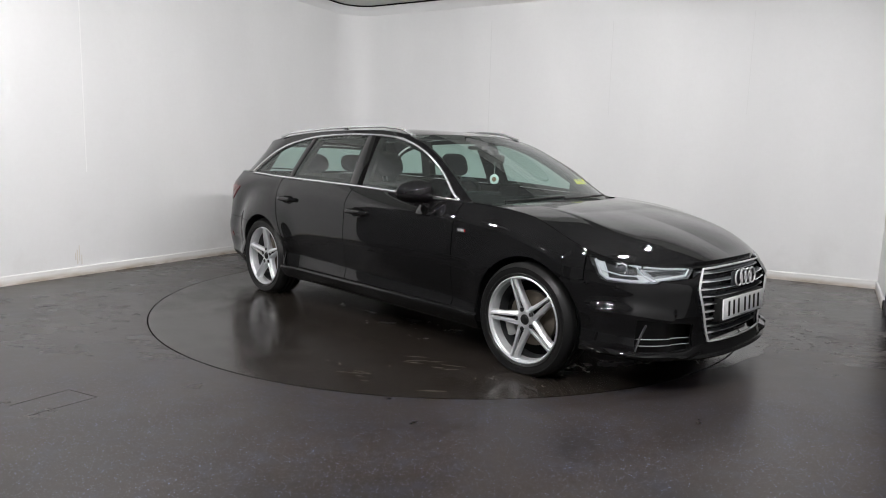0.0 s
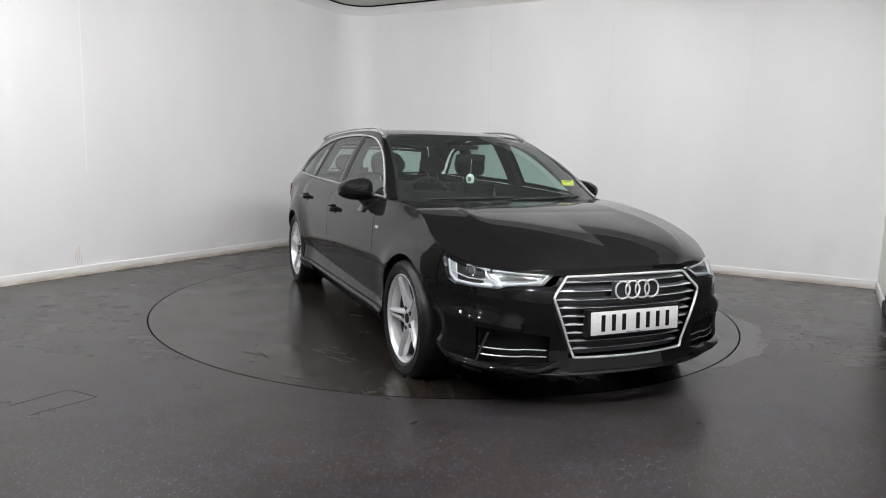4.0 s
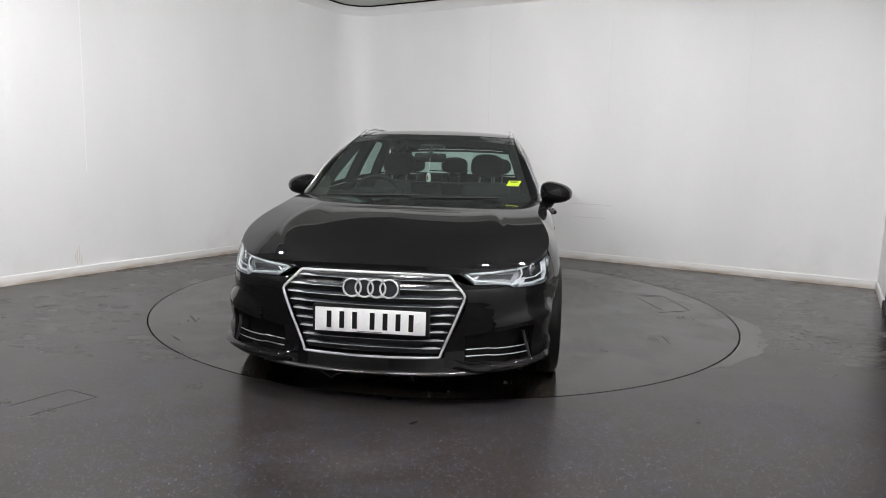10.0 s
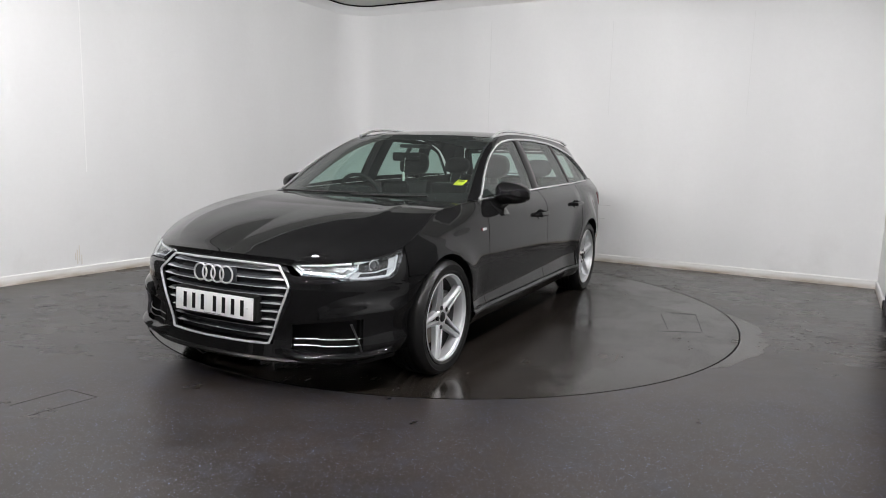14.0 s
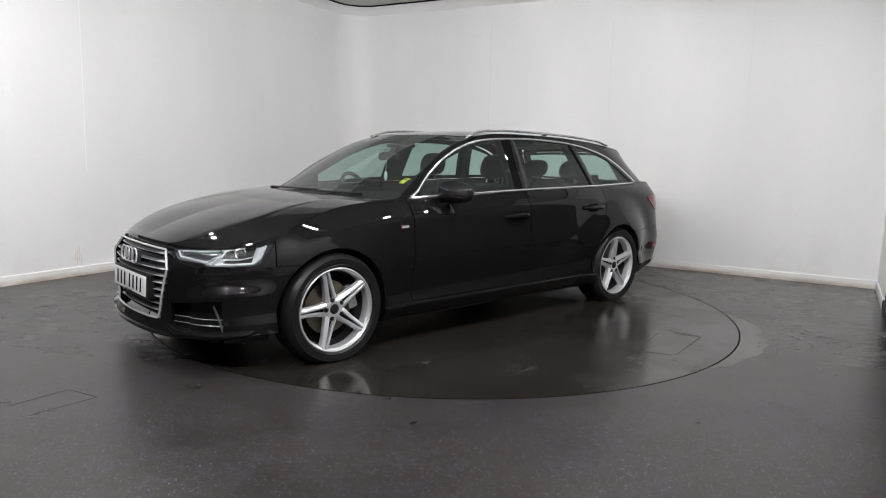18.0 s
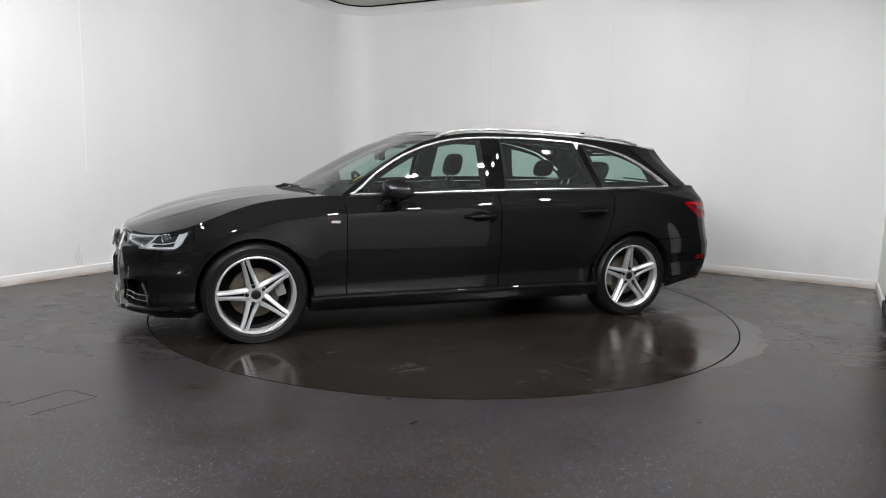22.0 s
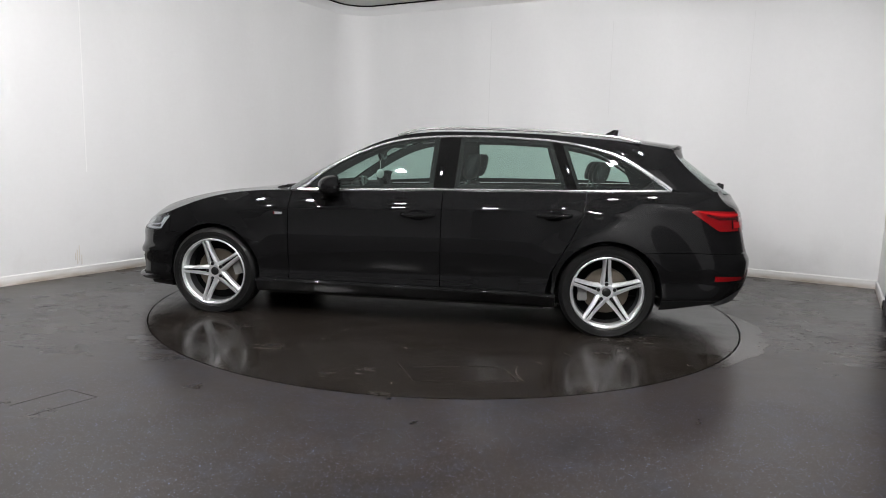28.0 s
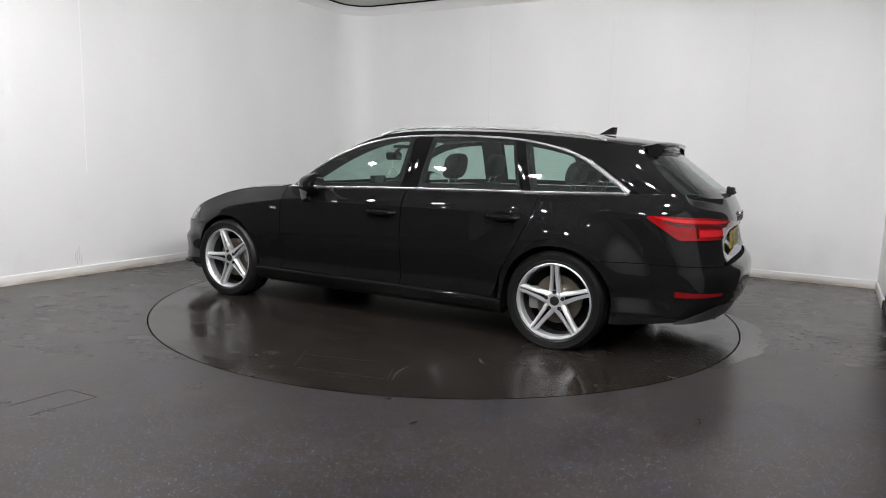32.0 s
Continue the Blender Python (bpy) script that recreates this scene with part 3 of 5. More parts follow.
def skin(u, z):
    """The car's left surface: u metres along its plan from the nose, z up."""
    i = min(int(np.searchsorted(ALEN, u, side="right")) - 1, len(ALEN) - 2)
    i = max(i, 0)
    t = (u - ALEN[i]) / (ALEN[i + 1] - ALEN[i])
    b = LINE[i] * (1 - t) + LINE[i + 1] * t
    g = TANG[i] * (1 - t) + TANG[i + 1] * t
    x, y = float(b[0]), float(b[1])
    wf, wr = smooth(0.35, 0.74, x), smooth(-3.40, -3.70, x)
    side = side_tuck(x, z) * (1 - wf) * (1 - wr)
    nx, ny = float(-g[1]), float(g[0])
    if ny < 0:
        nx, ny = -nx, -ny
    nose, tail = NOSE(z) * wf, TAIL(z) * wr
    if wr and 0.56 < z < 0.86:      # the hollow round the plate runs out towards the corners
        tail -= wr * max(TAIL(z) - lerp(TAIL(0.56), TAIL(0.86), (z - 0.56) / 0.30), 0.0) * smooth(0.36, 0.66, y)
    if z < 0.95:
        r = math.hypot(x, z - HUB)
        if r < 0.75:
            side -= 0.016 * math.exp(-((r - 0.360) / 0.088)**2) * smooth(0.82, 0.6, z)
        r = math.hypot(x - AXLE_R, z - HUB)      # the swelling over the rear wheel
        if r < 0.95:
            side -= 0.038 * math.exp(-((r - 0.360) / (0.135 if r > 0.36 else 0.088))**2) * smooth(0.95, 0.78, z)
            side += 0.018 * math.exp(-((r - 0.620) / 0.10)**2) * smooth(0.97, 0.86, z) * smooth(0.45, 0.62, z) * smooth(-2.48, -2.72, x)
    if x < -3.6 and 0.60 < z < 0.80:      # recess that holds the plate
        tail += 0.040 * smooth(0.42, 0.30, y) * smooth(0.60, 0.645, z) * smooth(0.80, 0.762, z)
    if x > 0.3 and z < 0.62:      # ledge over the air inlet and the fin outside it
        ledge = lerp(0.375, 0.430, smooth(0.42, 0.80, y))
        swell = math.exp(-((z - ledge) / 0.045)**2) if z > ledge else 1.0 if z > 0.23 else math.exp(-((z - 0.23) / 0.022)**2)
        side -= 0.038 * smooth(0.40, 0.76, y) * smooth(0.33, 0.48, x) * swell
    if x < -3.3:
        tail += 0.09 * smooth(0.88, 1.0, z) * smooth(0.3, 0.75, y) * wr
    px = x - abs(nx) * (nose if x > -1 else 0) + abs(nx) * tail - (side * nx if abs(nx) < 0.9 else 0)
    py = y - side * abs(ny) - (nose * 0.5 + tail * 0.45) * abs(ny)
    return Vector((px, max(py, 0.0) if y > 1e-9 else 0.0, z))


def side(x, z):
    return skin(u_at_x(x), z)


def inward(p):
    """From a point of the skin into the car."""
    return (Vector((min(max(p.x, -3.1), 0.2), 0, p.z)) - p).normalized()


def flip(p):
    return Vector((p.x, -p.y, p.z))


def panel(u0, u1, z0, z1, nu, nz, raise_by=0.0, ease=False):
    """Grid of skin points; bounds are numbers or functions (u by z share, z by u)."""
    rows = []
    for i in range(nu + 1):
        s = i / nu
        if ease:
            s = 0.5 - 0.5 * math.cos(math.pi * s)
        row = []
        ua, ub = (u0 if not callable(u0) else None), (u1 if not callable(u1) else None)
        for j in range(nz + 1):
            t = j / nz
            if ua is not None and ub is not None:
                u = lerp(ua, ub, s)
                za = z0(u) if callable(z0) else z0
                zb = z1(u) if callable(z1) else z1
                z = lerp(za, zb, t)
            else:
                z = lerp(z0, z1, t)
                u = lerp(u0(z) if callable(u0) else u0, u1(z) if callable(u1) else u1, s)
            p = skin(u, z)
            row.append(p - inward(p) * raise_by if raise_by else p)
        rows.append(row)
    return rows


def x_of_u(u):
    return float(np.interp(u, ALEN, LINE[:, 0]))


def coons(bottom, top, left, right, n, m):
    """Surface between four curves, each a function of 0..1."""
    rows = []
    for i in range(n + 1):
        s = i / n
        row = []
        for j in range(m + 1):
            t = j / m
            p = bottom(s) * (1 - t) + top(s) * t + left(t) * (1 - s) + right(t) * s
            p -= bottom(0) * (1 - s) * (1 - t) + bottom(1) * s * (1 - t) + top(0) * (1 - s) * t + top(1) * s * t
            row.append(p)
        rows.append(row)
    return rows


def along(points):
    """A smooth function 0..1 through 3D points, by their length."""
    p = [Vector(q) for q in points]
    d = [0.0]
    for a, b in zip(p, p[1:]):
        d.append(d[-1] + (b - a).length)
    fs = [curve_of(list(zip([v / d[-1] for v in d], [q[k] for q in p]))) for k in range(3)]
    return lambda s: Vector((fs[0](s), fs[1](s), fs[2](s)))


CAR = tagged(new("estate_car"), "glossy black estate car with silver alloy wheels parked on the turntable", "car")
SEAT_AT = pose(OX, OY, 0)


def cpart(name, bm, mat, label="", smooth_it=True):
    return part(name, bm, mat, CAR, label, smooth_it, SEAT_AT)


def both(name, grids, mat, label="", lip=0.012, parent=None, push=None):
    """The part on the left and its mirror on the right, as two objects."""
    made = []
    for mirror in (False, True):
        bm = bmesh.new()
        for g in grids:
            g2 = [[flip(p) if mirror else p for p in row] for row in g]
            shell(bm, g2, (lambda p: flip(inward(flip(p)))) if mirror else inward, lip)
        if parent:
            made.append(part(name, bm, mat, parent[1 if mirror else 0], label))
        else:
            made.append(cpart(name, bm, mat, label))
    return made


def whole(grid):
    """A half surface (rows from the middle line outwards) with its mirror, as one grid."""
    return [[flip(p) for p in row] for row in grid[:0:-1]] + grid


def arch_z(x, centre, r=ARCH):
    d = abs(x - centre)
    return HUB + math.sqrt(max(r * r - d * d, 0)) if d < r else -1


def arch_x(z, centre, sign, r=ARCH):
    return centre + sign * math.sqrt(max(r * r - (z - HUB)**2, 0))


G = 0.0035            # half a shut line
SILL = 0.285
LAMP_IN, LAMP_OUT = 0.395, 0.40     # headlamp: inner tip (y on the front), outer end (x on the side)
X_DOOR, X_B = -0.571, -1.676
CHROME_T = eased([(-0.60, 0.918), (-0.645, 0.935), (-0.759, 1.033), (-0.953, 1.158), (-1.149, 1.243), (-1.339, 1.296), (-1.539, 1.320), (-1.778, 1.331), (-1.946, 1.333),
                     (-2.191, 1.327), (-2.448, 1.310), (-2.663, 1.275), (-2.869, 1.217), (-3.032, 1.133), (-3.15, 1.055), (-3.235, 0.998)], 0.03)
EDGE = eased([(-0.55, 0.915), (-0.585, 0.937), (-0.78, 1.070), (-0.965, 1.183), (-1.15, 1.273), (-1.32, 1.324), (-1.5, 1.352), (-1.8, 1.364), (-2.2, 1.361), (-2.6, 1.344), (-3.0, 1.309), (-3.2, 1.284), (-3.34, 1.262), (-3.5, 1.235)], 0.05)
def turn_in(x):
    """How far the rear pillar has rounded in towards the rear window."""
    return min(max((-x - 1.95) / 1.30, 0.0), 1.0)**2.4


def lean_in(x):
    """How far the windscreen's edge lies inside the door's surface."""
    return 0.043 * smooth(-1.45, -0.65, x)


REAR_X = curve_of([(0.99, -3.52), (1.06, -3.435), (1.10, -3.388), (1.15, -3.337), (1.20, -3.29), (1.277, -3.235)])
REAR_Y = curve_of([(0.99, 0.668), (1.06, 0.648), (1.15, 0.618), (1.20, 0.60), (1.277, 0.572)])


UH0, UH1 = u_at_y(0.42), u_at_x(0.378)


def lamp_low(s):
    """Lower edge of the headlamp, by its share from the inner tip to the outer end."""
    return float(np.interp(s, [0, 0.10, 0.38, 0.43, 0.83, 0.90, 1.0], [0.646, 0.603, 0.597, 0.584, 0.586, 0.602, 0.690]))


def build_shell():
    # ---- front bumper: outer skin from beside the grille round to the arch ----
    uG = lambda z: u_at_y(0.345 + 0.10 * smooth(0.24, 0.55, z) - 0.075 * smooth(0.55, 0.65, z))

    def rear(z):
        return (u_at_x(0.36) if z > 0.56 else u_at_x(max(arch_x(z, 0, 1) + 0.004, 0.2))) - G

    def upper_edge(u):
        if u < UH0:
            return lerp(0.652, 0.641, min(max((u - uG(0.6)) / (UH0 - uG(0.6)), 0), 1))
        if u < UH1:
            return lamp_low((u - UH0) / (UH1 - UH0)) - 0.004
        return lerp(0.686, 0.712, min((u - UH1) / 0.02, 1))

    front_b = []
    n = 72
    inlet_top = lambda u: lerp(0.362, 0.405, smooth(u_at_y(0.45), u_at_x(0.60), u))
    rows = []
    for i in range(n + 1):        # band above the side inlet
        s = i / n
        row = []
        for j in range(29):
            t = j / 28
            um = lerp(uG(0.55), u_at_x(0.365), s)
            zt = upper_edge(um)
            z = lerp(inlet_top(um), zt, t)
            row.append(skin(lerp(uG(z), rear(z), s), z))
        rows.append(row)
    front_b.append(rows)
    # pillar between grille and inlet, and the stretch behind the inlet to the arch
    u_in0, u_in1 = lambda z: u_at_y(0.438), lambda z: u_at_x(0.606)
    front_b.append([[skin(lerp(uG(z), u_in0(z), i / 8), z) for z in [lerp(0.215, inlet_top(lerp(uG(0.4), u_in0(0), i / 8)) + 0.001, j / 8) for j in range(9)]] for i in range(9)])
    front_b.append([[skin(lerp(u_in1(z), rear(z), i / 14), z) for z in [lerp(0.215, 0.407, j / 8) for j in range(9)]] for i in range(15)])
    front_b.append([[skin(lerp(u_at_x(0.365), u_at_x(max(arch_x(z, 0, 1) + 0.004, 0.2)) - G, i / 10), z) for z in [lerp(0.545, 0.5815, j / 4) for j in range(5)]] for i in range(11)])
    rise = lambda u: 0.046 * smooth(u_at_y(0.40), u_at_x(0.62), u)
    valance = [panel(0.0, rear(0.2), lambda u: 0.184 + 0.6 * rise(u), 0.215, 60, 6), panel(lambda z: 0.0, uG, 0.2145, 0.259, 24, 5)]
    both("front_valance", valance, TRIMBLACK, "gloss black lower valance", lip=0.01)
    both("front_bumper", front_b, PAINT, lip=0.02)
    # splitter lip
    bm = bmesh.new()
    half = [[skin(lerp(0, u_at_x(0.45), i / 40), z + 0.6 * rise(lerp(0, u_at_x(0.45), i / 40))) - inward(skin(lerp(0, u_at_x(0.45), i / 40), 0.15)) * k for z, k in ((0.199, 0.002), (0.193, 0.011), (0.185, 0.014), (0.178, 0.008), (0.176, -0.06))] for i in range(41)]
    sheet(bm, whole(half))
    cpart("front_lip", bm, LIPBLACK)
    # painted blade that runs below the inlet to the corner
    for mirror in (1, -1):
        bm = bmesh.new()
        rows = []
        for i in range(25):
            s = i / 24
            u = lerp(u_at_y(0.36), u_at_x(0.44), s)
            z = 0.208 + 0.022 * smooth(0.22, 0.0, s) + 0.018 * smooth(0.55, 1.0, s)
            out = 0.030 * smooth(0, 0.22, s) * smooth(1.0, 0.80, s)
            row = []
            for dz, k in ((0.030, -0.010), (0.022, 0.45 * out), (0.012, 0.85 * out), (0.004, out), (-0.006, 0.96 * out), (-0.016, 0.6 * out), (-0.026, -0.012)):
                p = skin(u, z + dz)
                p -= inward(p) * k
                row.append(Vector((p.x, p.y * mirror, p.z)))
            rows.append(row)
        sheet(bm, rows)
        cpart("bumper_blade", bm, PAINT)
    # side inlets: dark recess, mesh floor and two bright strips
    both("inlet", [[[p + inward(p) * 0.075 for p in row] for row in panel(u_in0, u_in1, 0.21, 0.41, 10, 4)]], PLASTIC, "black air inlet", lip=-0.05)
    for mirror in (1, -1):
        for z0, z1 in ((0.262, 0.268), (0.293, 0.301)):
            bm = bmesh.new()
            pts = []
            for i in range(13):
                s = i / 12
                u = lerp(u_at_y(0.452), u_at_x(0.607), s)
                p = skin(u, lerp(z0, z1, s))
                p += inward(p) * (0.012 + 0.012 * s)
                pts.append(Vector((p.x, p.y * mirror, p.z)))
            tube(bm, pts, 0.0024, 6)
            cpart("inlet_strip", bm, ALLOY, "thin satin metal strip")
        bm = bmesh.new()
        pts = [skin(u_at_x(0.606 + 0.012 * k), 0.238 + 0.046 * k) for k in range(4)]
        tube(bm, [Vector((p.x + inward(p).x * 0.014, (p.y + inward(p).y * 0.014) * mirror, p.z)) for p in pts], 0.009, 6, flat=0.6)
        cpart("inlet_blade", bm, SATIN, "upright satin grey blade")

    # ---- front wings ----
    u0, u1 = u_at_x(0.36) + G, u_at_x(X_DOOR) - G
    wings = []

    def wing_low(u):
        x = x_of_u(u)
        a = arch_z(x, 0)
        return max(a + 0.004, SILL - 0.02 if x < 0 else 0.585)
    wings.append(panel(u0, u1, wing_low, lambda u: TOP(x_of_u(u)) - 0.004, 80, 40))
    both("front_wing", wings, PAINT)

    # ---- doors ----
    top = lambda u: TOP(x_of_u(u)) - 0.006
    fdoor = both("front_door", [panel(u_at_x(X_DOOR) + G, u_at_x(X_B) - G, SILL, top, 40, 64)], PAINT)

    def rd_rear(z):
        return u_at_x(np.interp(z, [0.28, 0.42, 0.512, 0.68, 0.80, 0.90, 0.98], [-2.405, -2.44, -2.486, -2.575, -2.63, -2.655, -2.66])) - G
    ub = u_at_x(X_B) + G
    grid = []
    for i in range(41):
        s = i / 40
        row = []
        for j in range(65):
            t = j / 64
            zt = TOP(lerp(X_B, -2.65, s)) - 0.006
            z = lerp(SILL, zt, t)
            row.append(skin(lerp(ub, rd_rear(z), s), z))
        grid.append(row)
    rdoor = both("rear_door", [grid], PAINT)

    # ---- rear quarter: behind the door, over the arch, up the rear pillar ----
    uq1 = u_at_x(-3.46)
    quarter = []
    grid = []
    for i in range(71):
        s = i / 70
        row = []
        for j in range(45):
            t = j / 44
            uu = lerp(u_at_x(-2.45), uq1, s)
            x = x_of_u(uu)
            zl = max(arch_z(x, AXLE_R) + 0.004, 0.592 if x < AXLE_R else SILL)
            zt = TOP(x) - 0.006 if x > -3.22 else TOP(x) + 0.0
            z = lerp(zl, zt, t)
            ua = rd_rear(z) + 2 * G
            row.append(skin(max(uu, ua + (uu - u_at_x(-2.45)) * 0.02), z))
        grid.append(row)
    quarter.append(grid)
    both("rear_quarter_panel", quarter, PAINT)
    # side frame above the windows: from the bright line to the roof edge
    rows = []
    for i in range(91):
        s = i / 90
        row = []
        for j in range(13):
            t = j / 12
            x = lerp(-0.56, -3.25, s)
            xl = x - 0.27 * smooth(-2.70, -3.25, x)
            za = CHROME_T(xl) + 0.008 if xl > -3.235 else TOP(xl)
            if x > -0.60:
                za = 0.918
            zb = EDGE(x)
            swell = 0.020 * 4 * t * (1 - t) * smooth(-2.78, -3.08, x) * smooth(-3.26, -3.14, x)
            row.append(side(lerp(xl, x, t), lerp(za, max(zb, za + 0.004), t)) - Vector((0, lean_in(x) * t**1.4 - swell, 0)))
        rows.append(row)
    goal = [Vector((REAR_X(p.z), REAR_Y(p.z), p.z)) for p in rows[-1]]     # meet the rear window's edge
    shift = [a - b for a, b in zip(goal, rows[-1])]
    for i in range(91):
        rows[i] = [p + d * turn_in(lerp(-0.56, -3.25, i / 90)) for p, d in zip(rows[i], shift)]
    both("roof_side_frame", [rows], PAINT, lip=0.01)

    # ---- arch liners ----
    for centre in (0, AXLE_R):
        for mirror in (1, -1):
            bm = bmesh.new()
            grid = []
            for k in range(25):
                t = math.pi * (-0.12 + 1.24 * k / 24)
                x, z = centre + (ARCH + 0.012) * math.cos(t), HUB + (ARCH + 0.012) * math.sin(t)
                p = side(min(max(x, -3.3), 0.4), max(z, 0.2))
                grid.append([Vector((x, mirror * y, max(z, 0.222))) for y in (p.y - 0.012, 0.62)])
            sheet(bm, grid)
            cpart("arch_liner", bm, PLASTIC)
    # ---- inner hull: dark body behind the shut lines ----
    bm = bmesh.new()
    rows = []
    for i in range(60):
        x = lerp(0.60, -3.62, i / 59)
        near = max(arch_z(x, 0, 0.385), arch_z(x, AXLE_R, 0.385))
        row = []
        for j in range(10):
            z = lerp(0.16 + 0.13 * smooth(-3.05, -3.3, x), TOP(x) - 0.02, j / 9)
            p = side(x, z)
            y = p.y - 0.03
            if z < near:
                y = min(y, 0.60)
            row.append(Vector((p.x, y, z)))
        rows.append([Vector((row[0].x, 0, row[0].z))] + row)
    for mirror in (False, True):
        sheet(bm, [[flip(p) if mirror else p for p in r] for r in rows])
    cpart("inner_hull", bm, PLASTIC)

    # ---- side skirts ----
    rows = []
    for i in range(41):
        x = lerp(-0.335, -2.475, i / 40)
        row = []
        for z, k in ((SILL - 0.004, -0.002), (SILL - 0.006, 0.006), (SILL - 0.009, 0.013), (SILL - 0.014, 0.019), (SILL - 0.021, 0.022), (SILL - 0.030, 0.0215), (0.245, 0.016), (0.225, 0.004), (0.205, -0.008), (0.192, -0.015), (0.184, -0.022), (0.178, -0.036), (0.175, -0.10)):
            p = side(x, 0.275)
            row.append(Vector((x, p.y + k, z)))
        rows.append(row)
    both("side_skirt", [rows], PAINT, lip=0.0)

    # ---- bonnet ----
    uk, uc = u_at_y(0.50), u_at_x(-0.50)
    edge = lambda u: skin(u, TOP(x_of_u(u)) + 0.001)
    front = lambda s: edge(uk * s) + Vector((-0.004, 0, 0.026 * (1 - s**3)))
    right = lambda t: edge(lerp(uk, uc, t))
    mid = along([front(0), (0.705, 0, 0.703), (0.64, 0, 0.730), (0.52, 0, 0.773), (0.35, 0, 0.822), (0.14, 0, 0.864), (-0.1, 0, 0.893), (-0.27, 0, 0.907)])
    back = along([mid(1), (-0.285, 0.25, 0.908), (-0.33, 0.45, 0.910), (-0.41, 0.65, 0.912), right(1)])
    NS, NT = 72, 60
    g = coons(front, back, mid, right, NS, NT)
    for i, row in enumerate(g):
        for j, p in enumerate(row):
            s, t = i / NS, j / NT
            ze, zc = right(t).z, max(mid(t).z, right(t).z)
            main = lambda q, a, b: a + (b - a) * (1 - q**2.6)
            p.z = main(s, ze, zc) + (front(s).z - main(s, right(0).z, mid(0).z)) * (1 - t)**3 + (back(s).z - main(s, right(1).z, mid(1).z)) * t**3
    for i, row in enumerate(g):
        for j, p in enumerate(row):
            s, t = i / NS, j / NT
            p.z += (0.006 * math.exp(-((s - lerp(0.70, 0.66, t)) / 0.12)**2) + 0.0035 * smooth(0.022, -0.022, s - lerp(0.72, 0.66, t))) * smooth(0.02, 0.35, t) * smooth(1.0, 0.65, t)
    bm = bmesh.new()
    shell(bm, whole(g), lambda p: Vector((0, 0, -1)), 0.03)
    cpart("bonnet", bm, PAINT)

    # ---- windscreen, roof, rear window ----
    a_in = 0.012

    def pillar(s):
        x = lerp(-0.55, -1.34, s)
        p = side(x, EDGE(x))
        return p + Vector((0, -a_in - lean_in(x), 0.0))
    low = along([(-0.355, 0, 0.900), (-0.372, 0.3, 0.901), (-0.435, 0.55, 0.906), pillar(0)])
    high = along([(-1.240, 0, 1.343), (-1.258, 0.3, 1.340), pillar(1)])
    centre = along([low(0), (-0.62, 0, 1.040), (-0.92, 0, 1.196), high(0)])
    g = coons(low, high, centre, pillar, 40, 20)
    bm = bmesh.new()
    sheet(bm, whole(g))
    cpart("windscreen", bm, GLASS, "clear green-tinted windscreen")
    # dark band round the windscreen
    bm = bmesh.new()
    inset = [[p + Vector((0.003, 0, -0.004)) for p in row] for row in g]
    for rows_ in (inset[-2:],):
        sheet(bm, rows_), sheet(bm, [[flip(p) for p in r] for r in rows_])
    w = whole(inset)
    sheet(bm, [r[-3:] for r in w]), sheet(bm, [r[:3] for r in w])
    cpart("windscreen_border", bm, SEAL)

    def gutter(s):
        x = lerp(-1.34, -3.25, s)
        p = side(x, EDGE(x)) + Vector((0, -0.004, 0.002))
        q = Vector((REAR_X(1.277), REAR_Y(1.277) - 0.004, EDGE(-3.25) + 0.002))
        return p + (q - (side(-3.25, EDGE(-3.25)) + Vector((0, -0.004, 0.002)))) * turn_in(x)
    tail = along([(-3.322, 0, 1.318), (-3.315, 0.3, 1.311), (-3.275, 0.5, 1.292), gutter(1)])
    crest = along([high(0), (-1.5, 0, 1.376), (-1.9, 0, 1.394), (-2.4, 0, 1.390), (-2.9, 0, 1.366), (-3.2, 0, 1.334), tail(0)])
    g = coons(high, tail, crest, gutter, 22, 40)
    bm = bmesh.new()
    shell(bm, whole(g), lambda p: Vector((0, 0, -1)), 0.01)
    cpart("roof", bm, PAINT)

    # ---- tailgate, rear window, spoiler ----
    def rear_edge(z):
        return Vector((REAR_X(z), REAR_Y(z), z))
    zs = [0.99, 1.06, 1.15, 1.235]
    rside = along([rear_edge(z) + Vector((-0.004, -0.015, 0)) for z in zs])
    rlow = along([(-3.722, 0, 0.970), (-3.705, 0.3, 0.972), (-3.63, 0.54, 0.980), rside(0)])
    rtop = along([(-3.345, 0, 1.252), (-3.335, 0.3, 1.25), rside(1)])
    rmid = along([rlow(0), (-3.605, 0, 1.062), (-3.47, 0, 1.168), rtop(0)])
    bm = bmesh.new()
    sheet(bm, whole(coons(rlow, rtop, rmid, rside, 16, 12)))
    cpart("rear_window", bm, GLASS, "dark-tinted rear window")
    ur1 = U_END
    grid = panel(ur1, u_rear(0.62), 0.610, 0.975, 48, 30)
    # a black sheet behind the tailgate's lower edge stands for the gap's shade
    bm = bmesh.new()
    sheet(bm, whole([[p + inward(p) * 0.03 for p in row] for row in panel(ur1, u_rear(0.60), 0.57, 0.63, 24, 3)]))
    cpart("tailgate_gap_shade", bm, GAP)
    bm = bmesh.new()
    shell(bm, whole(grid), inward, 0.012)
    cpart("tailgate", bm, PAINT)
    both("rear_corner", [panel(u_rear(0.62), uq1, 0.592, 1.0, 44, 34)], PAINT, lip=0.0)
    # spoiler
    bm = bmesh.new()
    rows = []
